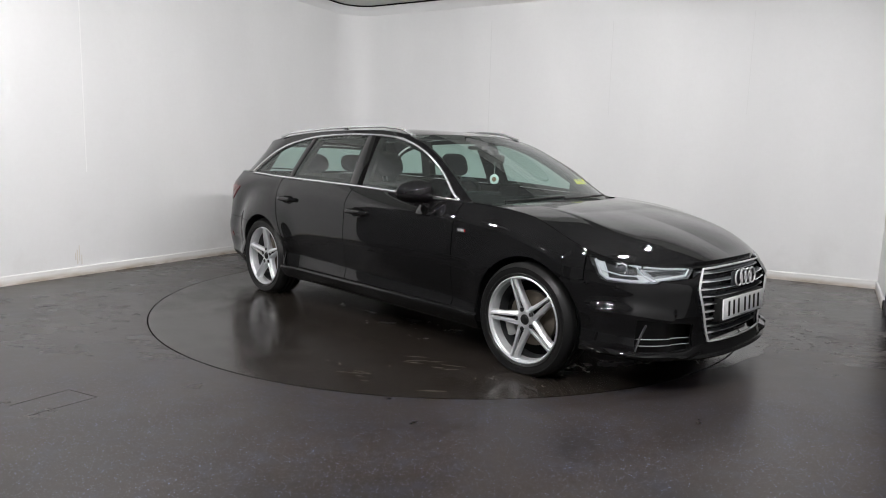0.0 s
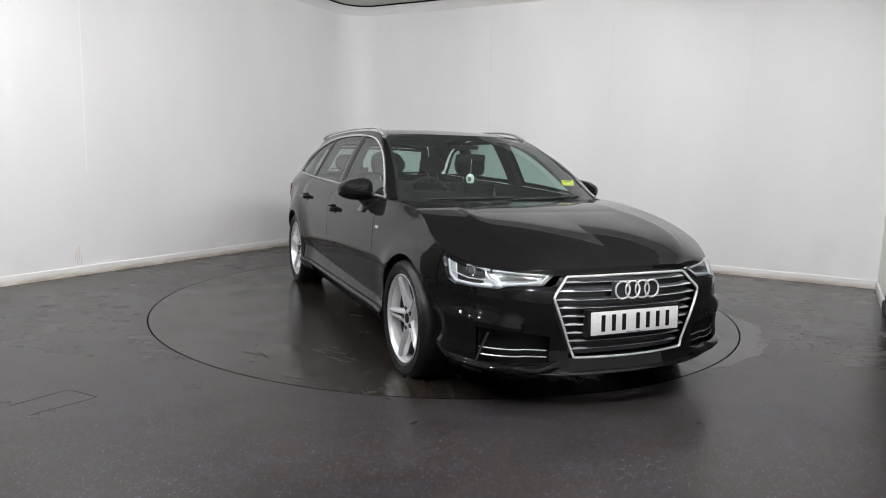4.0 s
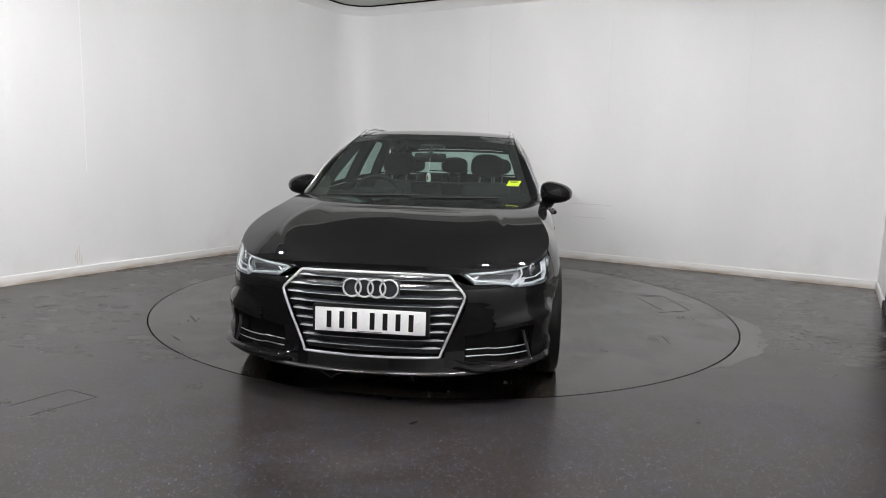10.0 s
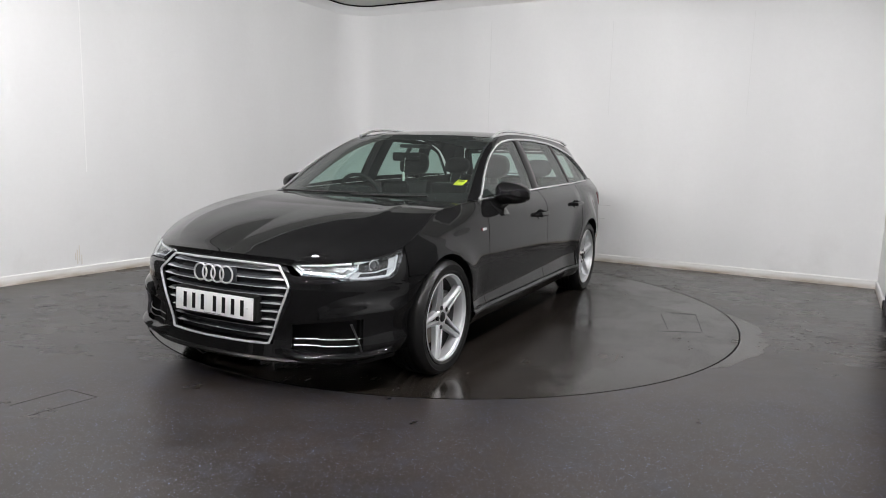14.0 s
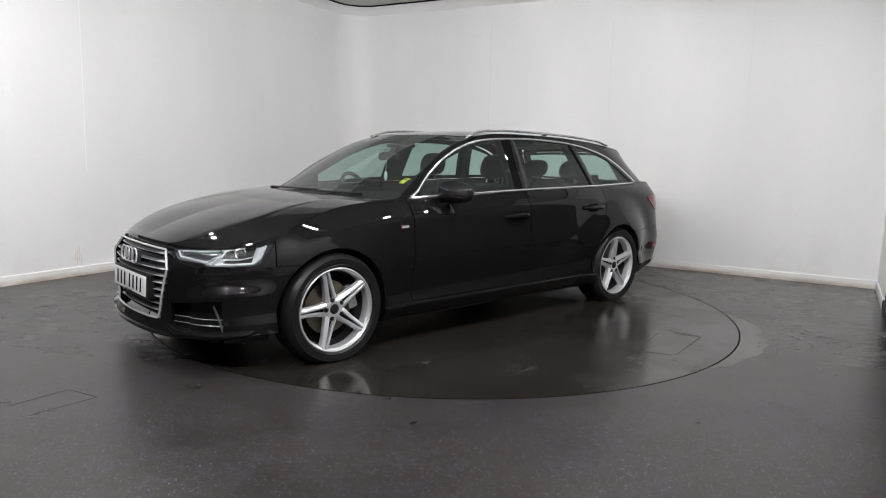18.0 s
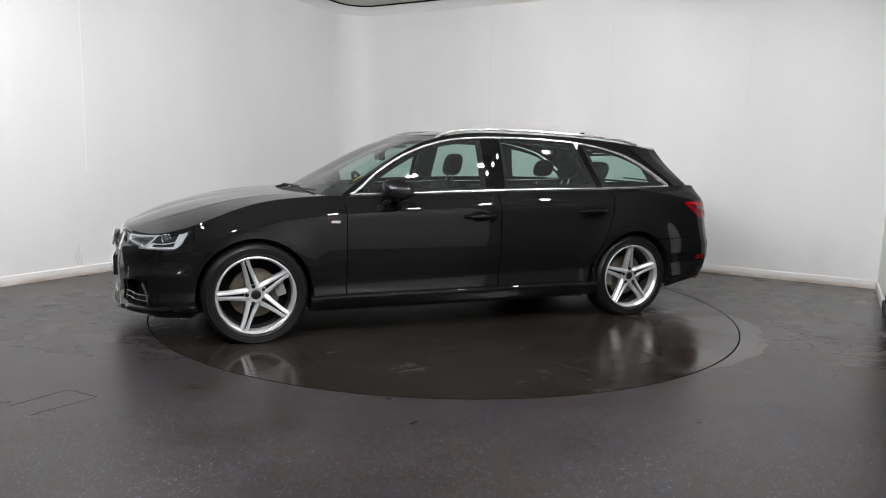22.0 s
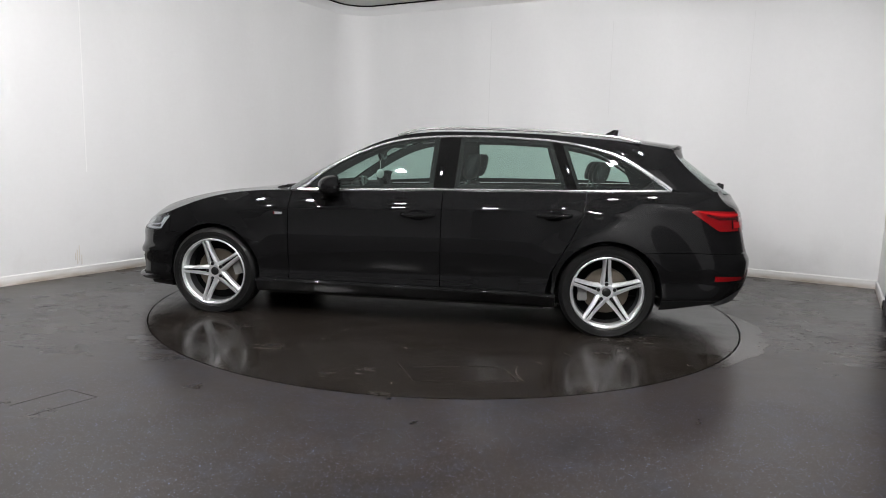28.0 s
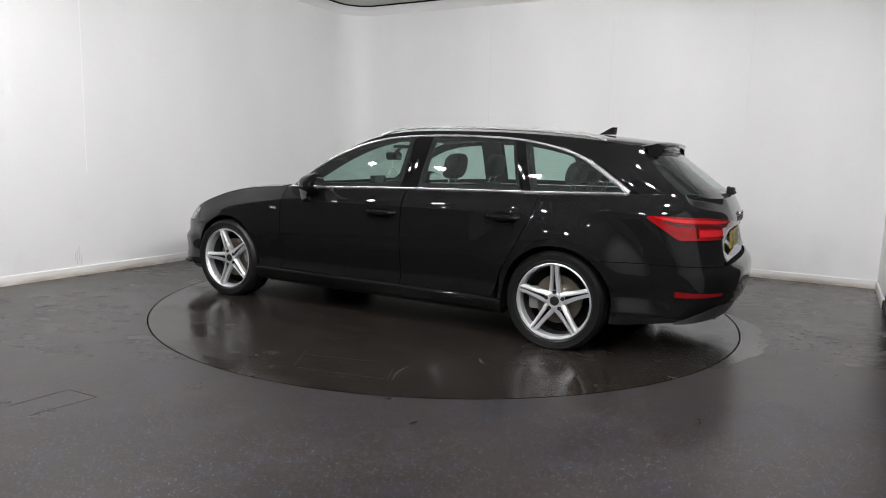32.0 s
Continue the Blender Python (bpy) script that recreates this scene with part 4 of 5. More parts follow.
    for i in range(17):
        s = i / 16
        e = tail(s)
        y = e.y
        k = lerp(1.0, 0.15, s * s)
        rows.append([e + Vector((0.05, 0, 0.004)), e + Vector((-0.02 * k, 0, 0.004)), e + Vector((-0.054 * k, -0.02 * s, -0.006)), e + Vector((-0.062 * k, -0.02 * s, -0.014)), e + Vector((-0.045 * k, -0.02 * s, -0.026)), e + Vector((0.03, -0.02 * s, -0.05))])
    sheet(bm, whole(rows))
    cpart("roof_spoiler", bm, PAINT)
    bm = bmesh.new()       # gloss black filler between the spoiler and the glass
    rows = []
    for i in range(17):
        s = i / 16
        a, b = tail(s) + Vector((-0.030 * (1 - 0.7 * s), -0.02 * s, -0.022)), rtop(s) + Vector((0.004, 0, 0.004))
        rows.append([a, a * 0.5 + b * 0.5 + Vector((0.012, 0, -0.004)), b])
    sheet(bm, whole(rows))
    cpart("spoiler_filler", bm, TRIMBLACK, "gloss black spoiler filler")
    for mirror in (1, -1):      # gloss black cheeks below the spoiler's ends
        bm = bmesh.new()
        a = [tail(0.93) + Vector((0, 0, -0.012)), tail(0.80) + Vector((-0.028, 0, -0.018)), tail(0.66) + Vector((-0.035, 0, -0.02))]
        b = [rear_edge(1.215) + Vector((-0.012, -0.004, 0)), rear_edge(1.218) + Vector((-0.042, -0.05, 0)), rear_edge(1.222) + Vector((-0.062, -0.12, 0.008))]
        sheet(bm, [[Vector((p.x, p.y * mirror, p.z)) for p in r] for r in (a, [(p + q) / 2 + Vector((0.004, 0, 0)) for p, q in zip(a, b)], b)])
        cpart("spoiler_cheek", bm, TRIMBLACK, "gloss black spoiler cheek")

    # ---- rear bumper ----
    def rb_front(z):
        return u_at_x(min(arch_x(z, AXLE_R, -1) - 0.004, -3.0)) + G
    up = []
    for i in range(97):
        s = i / 96
        row = []
        for j in range(25):
            t = j / 24
            z = lerp(0.27, 0.588, t)
            row.append(skin(lerp(rb_front(z), U_END, s), z))
        up.append(row)
    both("rear_bumper", [up], PAINT, lip=0.01)
    dif = [[skin(lerp(rb_front(z) if z > 0.2 else rb_front(0.2), U_END, i / 40), z) for z in [lerp(lerp(0.205, 0.255, smooth(0, 15, i)), 0.268, k / 4) for k in range(5)]] for i in range(41)]
    both("rear_valance", [dif], PLASTIC, "matt black lower valance", lip=0.01)
    # ---- floor pan ----
    bm = bmesh.new()
    box(bm, (-3.0, -0.62, 0.15), (0.62, 0.62, 0.2), 0.01)
    cpart("floor_pan", bm, PLASTIC)
    return fdoor, rdoor


DOORS_F, DOORS_R = build_shell()


# ---- side windows and bright trim ----
def window_grid(x0, x1, nx=24, nz=10, top_of=CHROME_T, sink=0.006, lean0=0.0, lean1=0.0):
    rows = []
    for i in range(nx + 1):
        row = []
        for j in range(nz + 1):
            t = j / nz
            x = lerp(x0, x1, i / nx)
            za, zb = TOP(x), top_of(x)
            z = lerp(za, zb, t)
            x += lerp(lean0, lean1, i / nx) * t
            z = lerp(TOP(x), top_of(x), t)
            p = side(x, z)
            row.append(p + Vector((0, -sink, 0)))
        rows.append(row)
    return rows


def convex(grid, rise):
    """The same strip, swollen along its middle."""
    n = len(grid) - 1
    return [[p + Vector((0, rise * (1 - (2 * i / n - 1)**2), 0)) for p in row] for i, row in enumerate(grid)]


both("front_window", [window_grid(-0.66, -1.60, lean1=-0.02)], GLASS, "green-tinted side window", lip=0)
both("rear_side_window", [window_grid(-1.75, -2.53, lean0=-0.02, lean1=0.12)], GLASS, "green-tinted side window", lip=0)
both("quarter_window", [window_grid(-2.60, -3.21, lean0=0.12)], GLASS, "green-tinted quarter window", lip=0)
both("door_pillar_trim", [convex(window_grid(-1.60, -1.75, 16, 10, lean0=-0.02, lean1=-0.02, sink=0.004), 0.010)], TRIMBLACK, lip=0)
both("rear_pillar_trim", [convex(window_grid(-2.53, -2.60, 10, 10, lean0=0.12, lean1=0.12, sink=0.004), 0.006)], TRIMBLACK, lip=0)
for mirror in (1, -1):
    bm = bmesh.new()
    xs = [lerp(-0.612, -3.232, i / 60) for i in range(61)]
    pts = [side(x, TOP(x) + 0.003) + Vector((0, 0.004, 0)) for x in xs]
    xs2 = [lerp(-3.232, -0.612, (i / 80)) for i in range(81)]
    up = [side(x, max(CHROME_T(x), TOP(x) + 0.006)) + Vector((0, 0.003, 0)) for x in xs2]
    tube(bm, [Vector((p.x, p.y * mirror, p.z)) for p in pts], 0.008, 6, flat=0.9)
    tube(bm, [Vector((p.x, p.y * mirror, p.z)) for p in up], [0.008 + 0.007 * smooth(-2.6, -3.2, x) for x in xs2], 6)
    cpart("window_trim", bm, CHROME, "chrome window surround")
    # roof rail
    bm = bmesh.new()
    pts = []
    for i in range(41):
        s = i / 40
        x = lerp(-1.30, -3.02, s)
        lift = 0.016 * (smooth(0, 0.10, s) * smooth(1, 0.92, s))
        p = side(x, EDGE(x))
        pts.append(Vector((x, (p.y - 0.03) * mirror, p.z + 0.010 + lift)))
    tube(bm, pts, 0.0125, 8, flat=0.8)
    cpart("roof_rail", bm, CHROME, "satin aluminium roof rail")

# ---- wheels ----
DARKSTEEL = material("dark_bolt_steel", (0.02, 0.02, 0.022), 0.3, 0.5)


def wheel_at(x, y, mirror, turn):
    """A wheel, its outer face towards +y before mirroring."""
    bm = bmesh.new()
    w = 0.115
    half = [(RIM_R - 0.006, w - 0.014), (RIM_R + 0.004, w - 0.004), (RIM_R + 0.010, w + 0.002), (RIM_R + 0.014, w + 0.002), (RIM_R + 0.017, w - 0.001), (RIM_R + 0.030, w + 0.004),
            (RIM_R + 0.043, w + 0.003), (RIM_R + 0.045, w + 0.0045), (RIM_R + 0.049, w + 0.0045), (RIM_R + 0.051, w + 0.001), (TYRE_R - 0.012, w - 0.010), (TYRE_R - 0.004, w - 0.026),
            (TYRE_R - 0.001, w - 0.045), (TYRE_R - 0.001, 0.044), (TYRE_R - 0.008, 0.043), (TYRE_R - 0.008, 0.034), (TYRE_R, 0.033), (TYRE_R, 0.006), (TYRE_R - 0.008, 0.005)]
    lathe(bm, half + [(r, -a) for r, a in half[::-1]], 96)
    spin = Matrix.Rotation(radians(turn), 3, "Y")
    for v in bm.verts:        # the tread lies flat on the deck and its side bulges there
        q = spin @ v.co
        if q.z < -HUB:
            q.y += math.copysign(0.35 * (-HUB - q.z), q.y)
            q.z = -HUB
            v.co = spin.inverted() @ q
    at = SEAT_AT @ pose(x, y, HUB) @ pose(0, 0, 0, 0, 0, 180 if mirror else 0) @ pose(0, 0, 0, 0, turn, 0)
    tyre = part("wheel", bm, RUBBER, CAR, "silver five-twin-spoke alloy wheel with black tyre", at=at)
    bm = bmesh.new()
    lathe(bm, [(RIM_R, w - 0.016), (RIM_R - 0.002, w - 0.006), (RIM_R - 0.008, w - 0.003), (RIM_R - 0.0105, w - 0.006), (RIM_R - 0.0125, w - 0.016), (RIM_R - 0.019, w - 0.024), (RIM_R - 0.022, w - 0.045), (RIM_R - 0.024, w - 0.075)], 72)
    # five pairs of spokes that meet in points at the rim
    for k in range(5):
        a = 2 * math.pi * k / 5 + math.pi / 2
        for e in (-1, 1):     # r, inner edge, ridge, foot of the flank (sideways from the arm's line), height
            rows = []
            for r, inner, ridge, outer, y in ((0.046, 0.0145, 0.022, 0.036, 0.079), (0.062, 0.0140, 0.0235, 0.040, 0.082), (0.080, 0.0115, 0.0225, 0.037, 0.085), (0.110, 0.0090, 0.0205, 0.0325, 0.089),
                                              (0.150, 0.0068, 0.0180, 0.0285, 0.095), (0.195, 0.0050, 0.0152, 0.0260, 0.1005), (0.222, 0.0042, 0.0140, 0.0262, 0.1025), (0.238, 0.0040, 0.0140, 0.0290, 0.1015)):
                rows.append([(r * math.cos(a) - e * q * math.sin(a), y - dy, r * math.sin(a) + e * q * math.cos(a))
                             for q, dy in ((inner * 0.75, 0.030), (inner, 0.003), (inner + 0.0025, 0.0), (ridge, 0.001), (outer, 0.0125), (outer + 0.002, 0.040))])
            sheet(bm, rows)
    for k in range(5):
        a = 2 * math.pi * k / 5 + math.pi / 2
        # a black sheet between the two spokes stands for the slot's shade
        slit = bmesh.new()
        web = [[(r * math.cos(a) - q * h * math.sin(a), y - 0.004 * q * q, r * math.sin(a) + q * h * math.cos(a)) for q in (-1.0, -0.5, 0, 0.5, 1.0)] for r, h, y in ((0.030, 0.020, 0.0800), (0.056, 0.021, 0.0790), (0.070, 0.016, 0.074))]
        sheet(bm, web)
        sheet(slit, [[(r * math.cos(a) - q * h * math.sin(a), y, r * math.sin(a) + q * h * math.cos(a)) for q in (-1, 1)] for r, h, y in ((0.066, 0.0125, 0.066), (0.10, 0.0098, 0.070), (0.16, 0.0066, 0.076), (0.236, 0.0042, 0.082))])
        part("spoke_slot_shade", slit, GAP, tyre)
    lathe(bm, [(0.030, 0.080), (0.046, 0.0815), (0.056, 0.078), (0.062, 0.066), (0.064, 0.03)], 30)
    rim = part("rim", bm, ALLOY, tyre, "polished silver rim")
    rim.data.set_sharp_from_angle(angle=radians(14))
    # deep part of the rim, coloured dark for the shade in there
    bm = bmesh.new()
    lathe(bm, [(RIM_R - 0.024, w - 0.075), (RIM_R - 0.03, w - 0.09), (RIM_R - 0.03, -w + 0.01), (RIM_R, -w)], 48)
    part("barrel", bm, BARREL, tyre, "wheel barrel, shade put into its dark grey")
    bm = bmesh.new()
    lathe(bm, [(0.0005, 0.088), (0.020, 0.087), (0.025, 0.085), (0.0285, 0.080), (0.029, 0.07)], 28)
    part("hub_cap", bm, PLASTIC, tyre)
    for k in range(5):
        a = 2 * math.pi * k / 5 + math.pi / 2
        bm = bmesh.new()
        lathe(bm, [(0.0005, 0.086), (0.006, 0.086), (0.0075, 0.0845), (0.0125, 0.0845), (0.013, 0.07)], 12)
        bmesh.ops.translate(bm, verts=bm.verts, vec=(0.056 * math.cos(a), 0, 0.056 * math.sin(a)))
        part("bolt", bm, DARKSTEEL, tyre, "dark wheel bolt")
    bm = bmesh.new()
    lathe(bm, [(0.06, 0.03), (0.07, 0.02), (0.085, 0.012), (0.155, 0.012), (0.157, 0.0), (0.155, -0.012), (0.06, -0.012)], 48)
    part("brake_disc", bm, STEEL, tyre, "worn steel brake disc")
    # shield in flat black, so that the wheel's shaded inside stays dark
    bm = bmesh.new()
    lathe(bm, [(0.0005, -0.03), (RIM_R - 0.03, -0.03)], 32)
    part("brake_shield", bm, GAP, tyre)
    bm = bmesh.new()
    box(bm, (-0.03, -0.03, -0.07), (0.035, 0.035, 0.07), 0.012, pose(-0.155 if x > -1 else 0.155, 0, 0) if not mirror else pose(0.155 if x > -1 else -0.155, 0, 0))
    part("brake_caliper", bm, CALIPER, tyre, "grey brake caliper")
    return tyre


for x, y in ((0, 0.785), (AXLE_R, 0.80)):
    wheel_at(x, y, False, 17 if x == 0 else 2)
    wheel_at(x, -y, True, 21 if x == 0 else 2)

# ---- details of the car ----
def patch(u0, u1, low, high, nu, nz, depth=0.0):
    """Skin between two edges that are functions of the share along u; depth sinks it."""
    rows = []
    for i in range(nu + 1):
        s = i / nu
        row = []
        for j in range(nz + 1):
            u = lerp(u0, u1, s)
            z = lerp(low(s), high(s), j / nz)
            p = skin(u, z)
            row.append(p + inward(p) * depth)
        rows.append(row)
    return rows


def mirrored(p, mirror):
    return Vector((p[0], p[1] * mirror, p[2]))


def pair(make):
    """Run a builder for the left (1) and the right (-1) side."""
    return [make(1), make(-1)]


def loose(bm, grid, mirror):
    sheet(bm, [[mirrored(p, mirror) for p in row] for row in grid])
    return bm


SILVER = material("silvered_lamp_reflector", (0.42, 0.43, 0.45), 0.25, 0.8)
LAMPDARK = material("dark_lamp_inner", (0.03, 0.031, 0.034), 0.2)
LIGHTBAR = material("white_light_guide", (0.50, 0.52, 0.54), 0.2, 0.0, Coat_Weight=0.8)
def lamp_high(s):
    return TOP(x_of_u(lerp(UH0, UH1, s))) - 0.006


def headlamp(mirror):
    bm = bmesh.new()
    loose(bm, patch(UH0, UH1, lamp_low, lamp_high, 40, 8, 0.030), mirror)
    # rim walls
    for edge in (lamp_low, lamp_high):
        grid = [[skin(lerp(UH0, UH1, i / 40), edge(i / 40)) + inward(skin(lerp(UH0, UH1, i / 40), edge(i / 40))) * d for d in (0.003, 0.03)] for i in range(41)]
        loose(bm, grid, mirror)
    for s in (0.0, 1.0):
        loose(bm, [[skin(lerp(UH0, UH1, s), z) + inward(skin(lerp(UH0, UH1, s), z)) * d for d in (0.003, 0.03)] for z in (lamp_low(s), lamp_high(s))], mirror)
    lamp = cpart("headlamp", bm, SILVER, "clear-lensed headlamp with silver reflector")
    at = lambda s, b: lerp(lamp_low(s), lamp_high(s), b)

    def dark(s0, s1, b0, b1, skew=0.0):
        bm = bmesh.new()
        rows = []
        for i in range(11):
            row = []
            for j in range(5):
                b = lerp(b0, b1, j / 4)
                s = lerp(s0, s1, i / 10) + skew * (j / 4 - 0.5)
                p = skin(lerp(UH0, UH1, s), at(s, b))
                row.append(p + inward(p) * 0.026)
            rows.append(row)
        loose(bm, rows, mirror)
        part("lamp_chamber", bm, LAMPDARK, lamp, "dark lamp chamber")
    dark(0.16, 0.46, 0.36, 0.66, 0.05)
    dark(0.64, 0.80, 0.50, 0.82, 0.05)
    dark(0.55, 0.76, 0.12, 0.36, 0.06)
    dark(0.10, 0.92, 0.90, 0.97)

    def wedge(corners, depth=0.020):
        """A bright moulded face inside the lamp between four places (share along, share up)."""
        bm = bmesh.new()
        rows = []
        for i in range(7):
            row = []
            for j in range(7):
                a, b = i / 6, j / 6
                s = lerp(lerp(corners[0][0], corners[1][0], a), lerp(corners[3][0], corners[2][0], a), b)
                v = lerp(lerp(corners[0][1], corners[1][1], a), lerp(corners[3][1], corners[2][1], a), b)
                p = skin(lerp(UH0, UH1, s), at(s, v))
                row.append(p + inward(p) * depth)
            rows.append(row)
        loose(bm, rows, mirror)
        part("lamp_wedge", bm, LIGHTBAR, lamp, "bright moulded lamp face")
    wedge([(0.82, 0.10), (0.90, 0.14), (0.97, 0.92), (0.88, 0.92)])
    wedge([(0.42, 0.10), (0.56, 0.10), (0.60, 0.42), (0.50, 0.42)])

    def bar(points, r):
        bm = bmesh.new()
        pts = []
        for s, b in points:
            p = skin(lerp(UH0, UH1, s), at(s, b))
            pts.append(mirrored(p + inward(p) * 0.016, mirror))
        tube(bm, pts, r, 6)
        part("light_guide", bm, LIGHTBAR, lamp, "white light guide")
    bar([(0.50, 0.90), (0.28, 0.86), (0.09, 0.80), (0.045, 0.62), (0.11, 0.24), (0.25, 0.15), (0.42, 0.16)], 0.0062)
    bar([(0.52, 0.90), (0.74, 0.90), (0.945, 0.88), (0.955, 0.60), (0.90, 0.20), (0.84, 0.09), (0.66, 0.08), (0.50, 0.09)], 0.0068)
    bar([(0.455, 0.10), (0.52, 0.40), (0.555, 0.62), (0.565, 0.88)], 0.0046)
    bar([(0.56, 0.36), (0.72, 0.34), (0.90, 0.36)], 0.0034)
    bar([(0.84, 0.36), (0.885, 0.86)], 0.0042)
    bm = bmesh.new()
    bmesh.ops.create_uvsphere(bm, u_segments=16, v_segments=10, radius=0.024)
    p = skin(lerp(UH0, UH1, 0.72), at(0.72, 0.66))
    bmesh.ops.translate(bm, verts=bm.verts, vec=mirrored(p + inward(p) * 0.042, mirror))
    ring = bmesh.new()
    tilt = inward(p).to_track_quat("Z", "Y").to_matrix().to_4x4()
    tube(ring, [Matrix.Translation(p + inward(p) * 0.024) @ tilt @ Vector((0.027 * math.cos(k), 0.027 * math.sin(k), 0)) for k in (2 * math.pi * i / 24 for i in range(24))], 0.004, 6, closed=True)
    bmesh.ops.transform(ring, matrix=Matrix.Diagonal((1, mirror, 1, 1)), verts=ring.verts)
    part("projector_ring", ring, CHROME, lamp, "chrome lens ring")
    part("projector", bm, material("projector_glass", (0.1, 0.1, 0.11), 0.03, 0.0, Coat_Weight=1.0) if "projector_glass" not in bpy.data.materials else bpy.data.materials["projector_glass"], lamp)
    bm = bmesh.new()
    loose(bm, patch(UH0, UH1, lamp_low, lamp_high, 40, 8, 0.001), mirror)
    part("lens", bm, LENS, lamp, "clear lens")
    return lamp


pair(headlamp)


# ---- grille ----
def face_x(y, z):
    """The nose's skin at a width and height."""
    u = u_at_y(abs(y))
    return skin(u, z).x


SLATGREY = material("slate_grey_blade", (0.030, 0.033, 0.038), 0.55, 0.0, Specular_IOR_Level=0.25)
BRIGHT = material("bright_slat_metal", (0.78, 0.79, 0.80), 0.25, 0.5)


def grille():
    zs = [0.268, 0.30, 0.35, 0.42, 0.49, 0.55, 0.575, 0.605, 0.636]
    half = curve_of([(0.262, 0.322), (0.30, 0.337), (0.40, 0.377), (0.50, 0.415), (0.552, 0.432), (0.575, 0.418), (0.605, 0.388), (0.640, 0.355)])
    bm = bmesh.new()
    rows = [[Vector((face_x(y, z) - 0.045, y, z)) for y in [lerp(-1, 1, i / 24) * half(z) for i in range(25)]] for z in zs]
    sheet(bm, rows)
    g = cpart("grille", bm, LAMPDARK, "black grille with chrome slats and frame")
    # hexagonal frame
    right = [(half(z), z) for z in (0.264, 0.30, 0.36, 0.42, 0.48, 0.535, 0.552, 0.565, 0.60, 0.625, 0.638)]
    top = [(lerp(0.348, -0.348, i / 16), 0.643 + 0.004 * (1 - (lerp(1, -1, i / 16))**2)) for i in range(17)]
    left = [(-y, z) for y, z in right[::-1]]
    low = [(lerp(-0.315, 0.315, i / 12), 0.262 - 0.004 * (1 - lerp(1, -1, i / 12)**2)) for i in range(13)]
    bm = bmesh.new()
    tube(bm, [(face_x(y, z) + 0.002, y, z) for y, z in right + top + left + low], 0.0062, 8, closed=True)
    part("grille_frame", bm, BRIGHT, g, "bright chrome frame")
    for z in (0.616, 0.578, 0.539, 0.500, 0.459, 0.418, 0.377, 0.336, 0.298):
        h = half(z) - 0.012
        bm = bmesh.new()
        ys = [lerp(-h, h, i / 28) for i in range(29)]
        flare = lambda y: smooth(h - 0.10, h - 0.055, abs(y)) * smooth(h, h - 0.03, abs(y))
        edge, blade = [], []
        for y in ys:
            x, f = face_x(y, z) - 0.016, flare(y)
            lip = [Vector((x - 0.004, y, z - 0.0014)), Vector((x + 0.001 + 0.004 * f, y, z - 0.0011)), Vector((x + 0.002 + 0.004 * f, y, z + 0.0006 + 0.001 * f)), Vector((x - 0.004, y, z + 0.0014 + 0.0062 * f))]
            edge.append(lip)
            blade.append([lip[0] + Vector((-0.024, 0, -0.001)), lip[0], lip[3], lip[3] + Vector((-0.024, 0, 0.006))])
        sheet(bm, edge)
        part("slat", bm, BRIGHT, g, "thin chrome slat")
        bm = bmesh.new()
        sheet(bm, [r[:2] for r in blade]), sheet(bm, [r[2:] for r in blade])
        part("slat_blade", bm, SLATGREY, g)
    # emblem: four plain rings
    bm = bmesh.new()
    x = face_x(0, 0.582)
    box(bm, (x - 0.020, -0.135, 0.546), (x - 0.008, 0.135, 0.618), 0.004)
    part("emblem_plate", bm, SLATGREY, g, "dark plate behind the rings")
    for k in range(4):
        cy = (k - 1.5) * 0.0575
        bm = bmesh.new()
        x = face_x(cy, 0.582) + 0.006
        tube(bm, [(x - 0.012 * math.sin(t) * 0.3, cy + 0.0415 * math.cos(t), 0.582 + 0.0415 * math.sin(t)) for t in (2 * math.pi * i / 32 for i in range(32))], 0.0048, 8, closed=True)
        part("emblem_ring", bm, BRIGHT, g, "chrome ring")
    return g


grille()


def number_plate(name, m, mat, label, bar=0.023):
    """A plate facing +x in its own space; the characters are plain bars."""
    bm = bmesh.new()
    box(bm, (-0.004, -0.26, -0.0555), (0.004, 0.26, 0.0555), 0.003)
    plate = part(name, bm, mat, CAR, label, at=SEAT_AT @ m)
    x = 0.0048
    w, gap = 0.050, 0.0105
    total = 7 * w + 5 * gap + 0.033
    y = total / 2
    for k in range(7):
        bm = bmesh.new()
        box(bm, (x - 0.002, y - w / 2 - bar / 2, -0.0395), (x, y - w / 2 + bar / 2, 0.0395))
        part("plain_bar", bm, INK, plate, smooth=False)
        y -= w + (0.033 if k == 3 else gap)
    bm = bmesh.new()
    box(bm, (x - 0.002, -0.06, -0.052), (x - 0.0005, 0.06, -0.0495))
    part("plain_bar", bm, INK, plate, smooth=False)
    for s in (-1, 1):
        bm = bmesh.new()
        bmesh.ops.create_uvsphere(bm, u_segments=10, v_segments=6, radius=0.006, matrix=Matrix.Translation((0.004, s * 0.224, 0)))
        part("screw_cap", bm, WHITE, plate)
    return plate


number_plate("number_plate", pose(0.838, 0, 0.428, 0, -3, 0), WHITE, "white plate with plain black bars")
number_plate("number_plate", pose(-3.758, 0, 0.706, 0, -4, 180), YELLOW, "yellow plate with plain black bars", 0.015)
bm = bmesh.new()
box(bm, (0.79, -0.275, 0.360), (0.832, 0.275, 0.492), 0.006)
cpart("plate_holder", bm, PLASTIC)


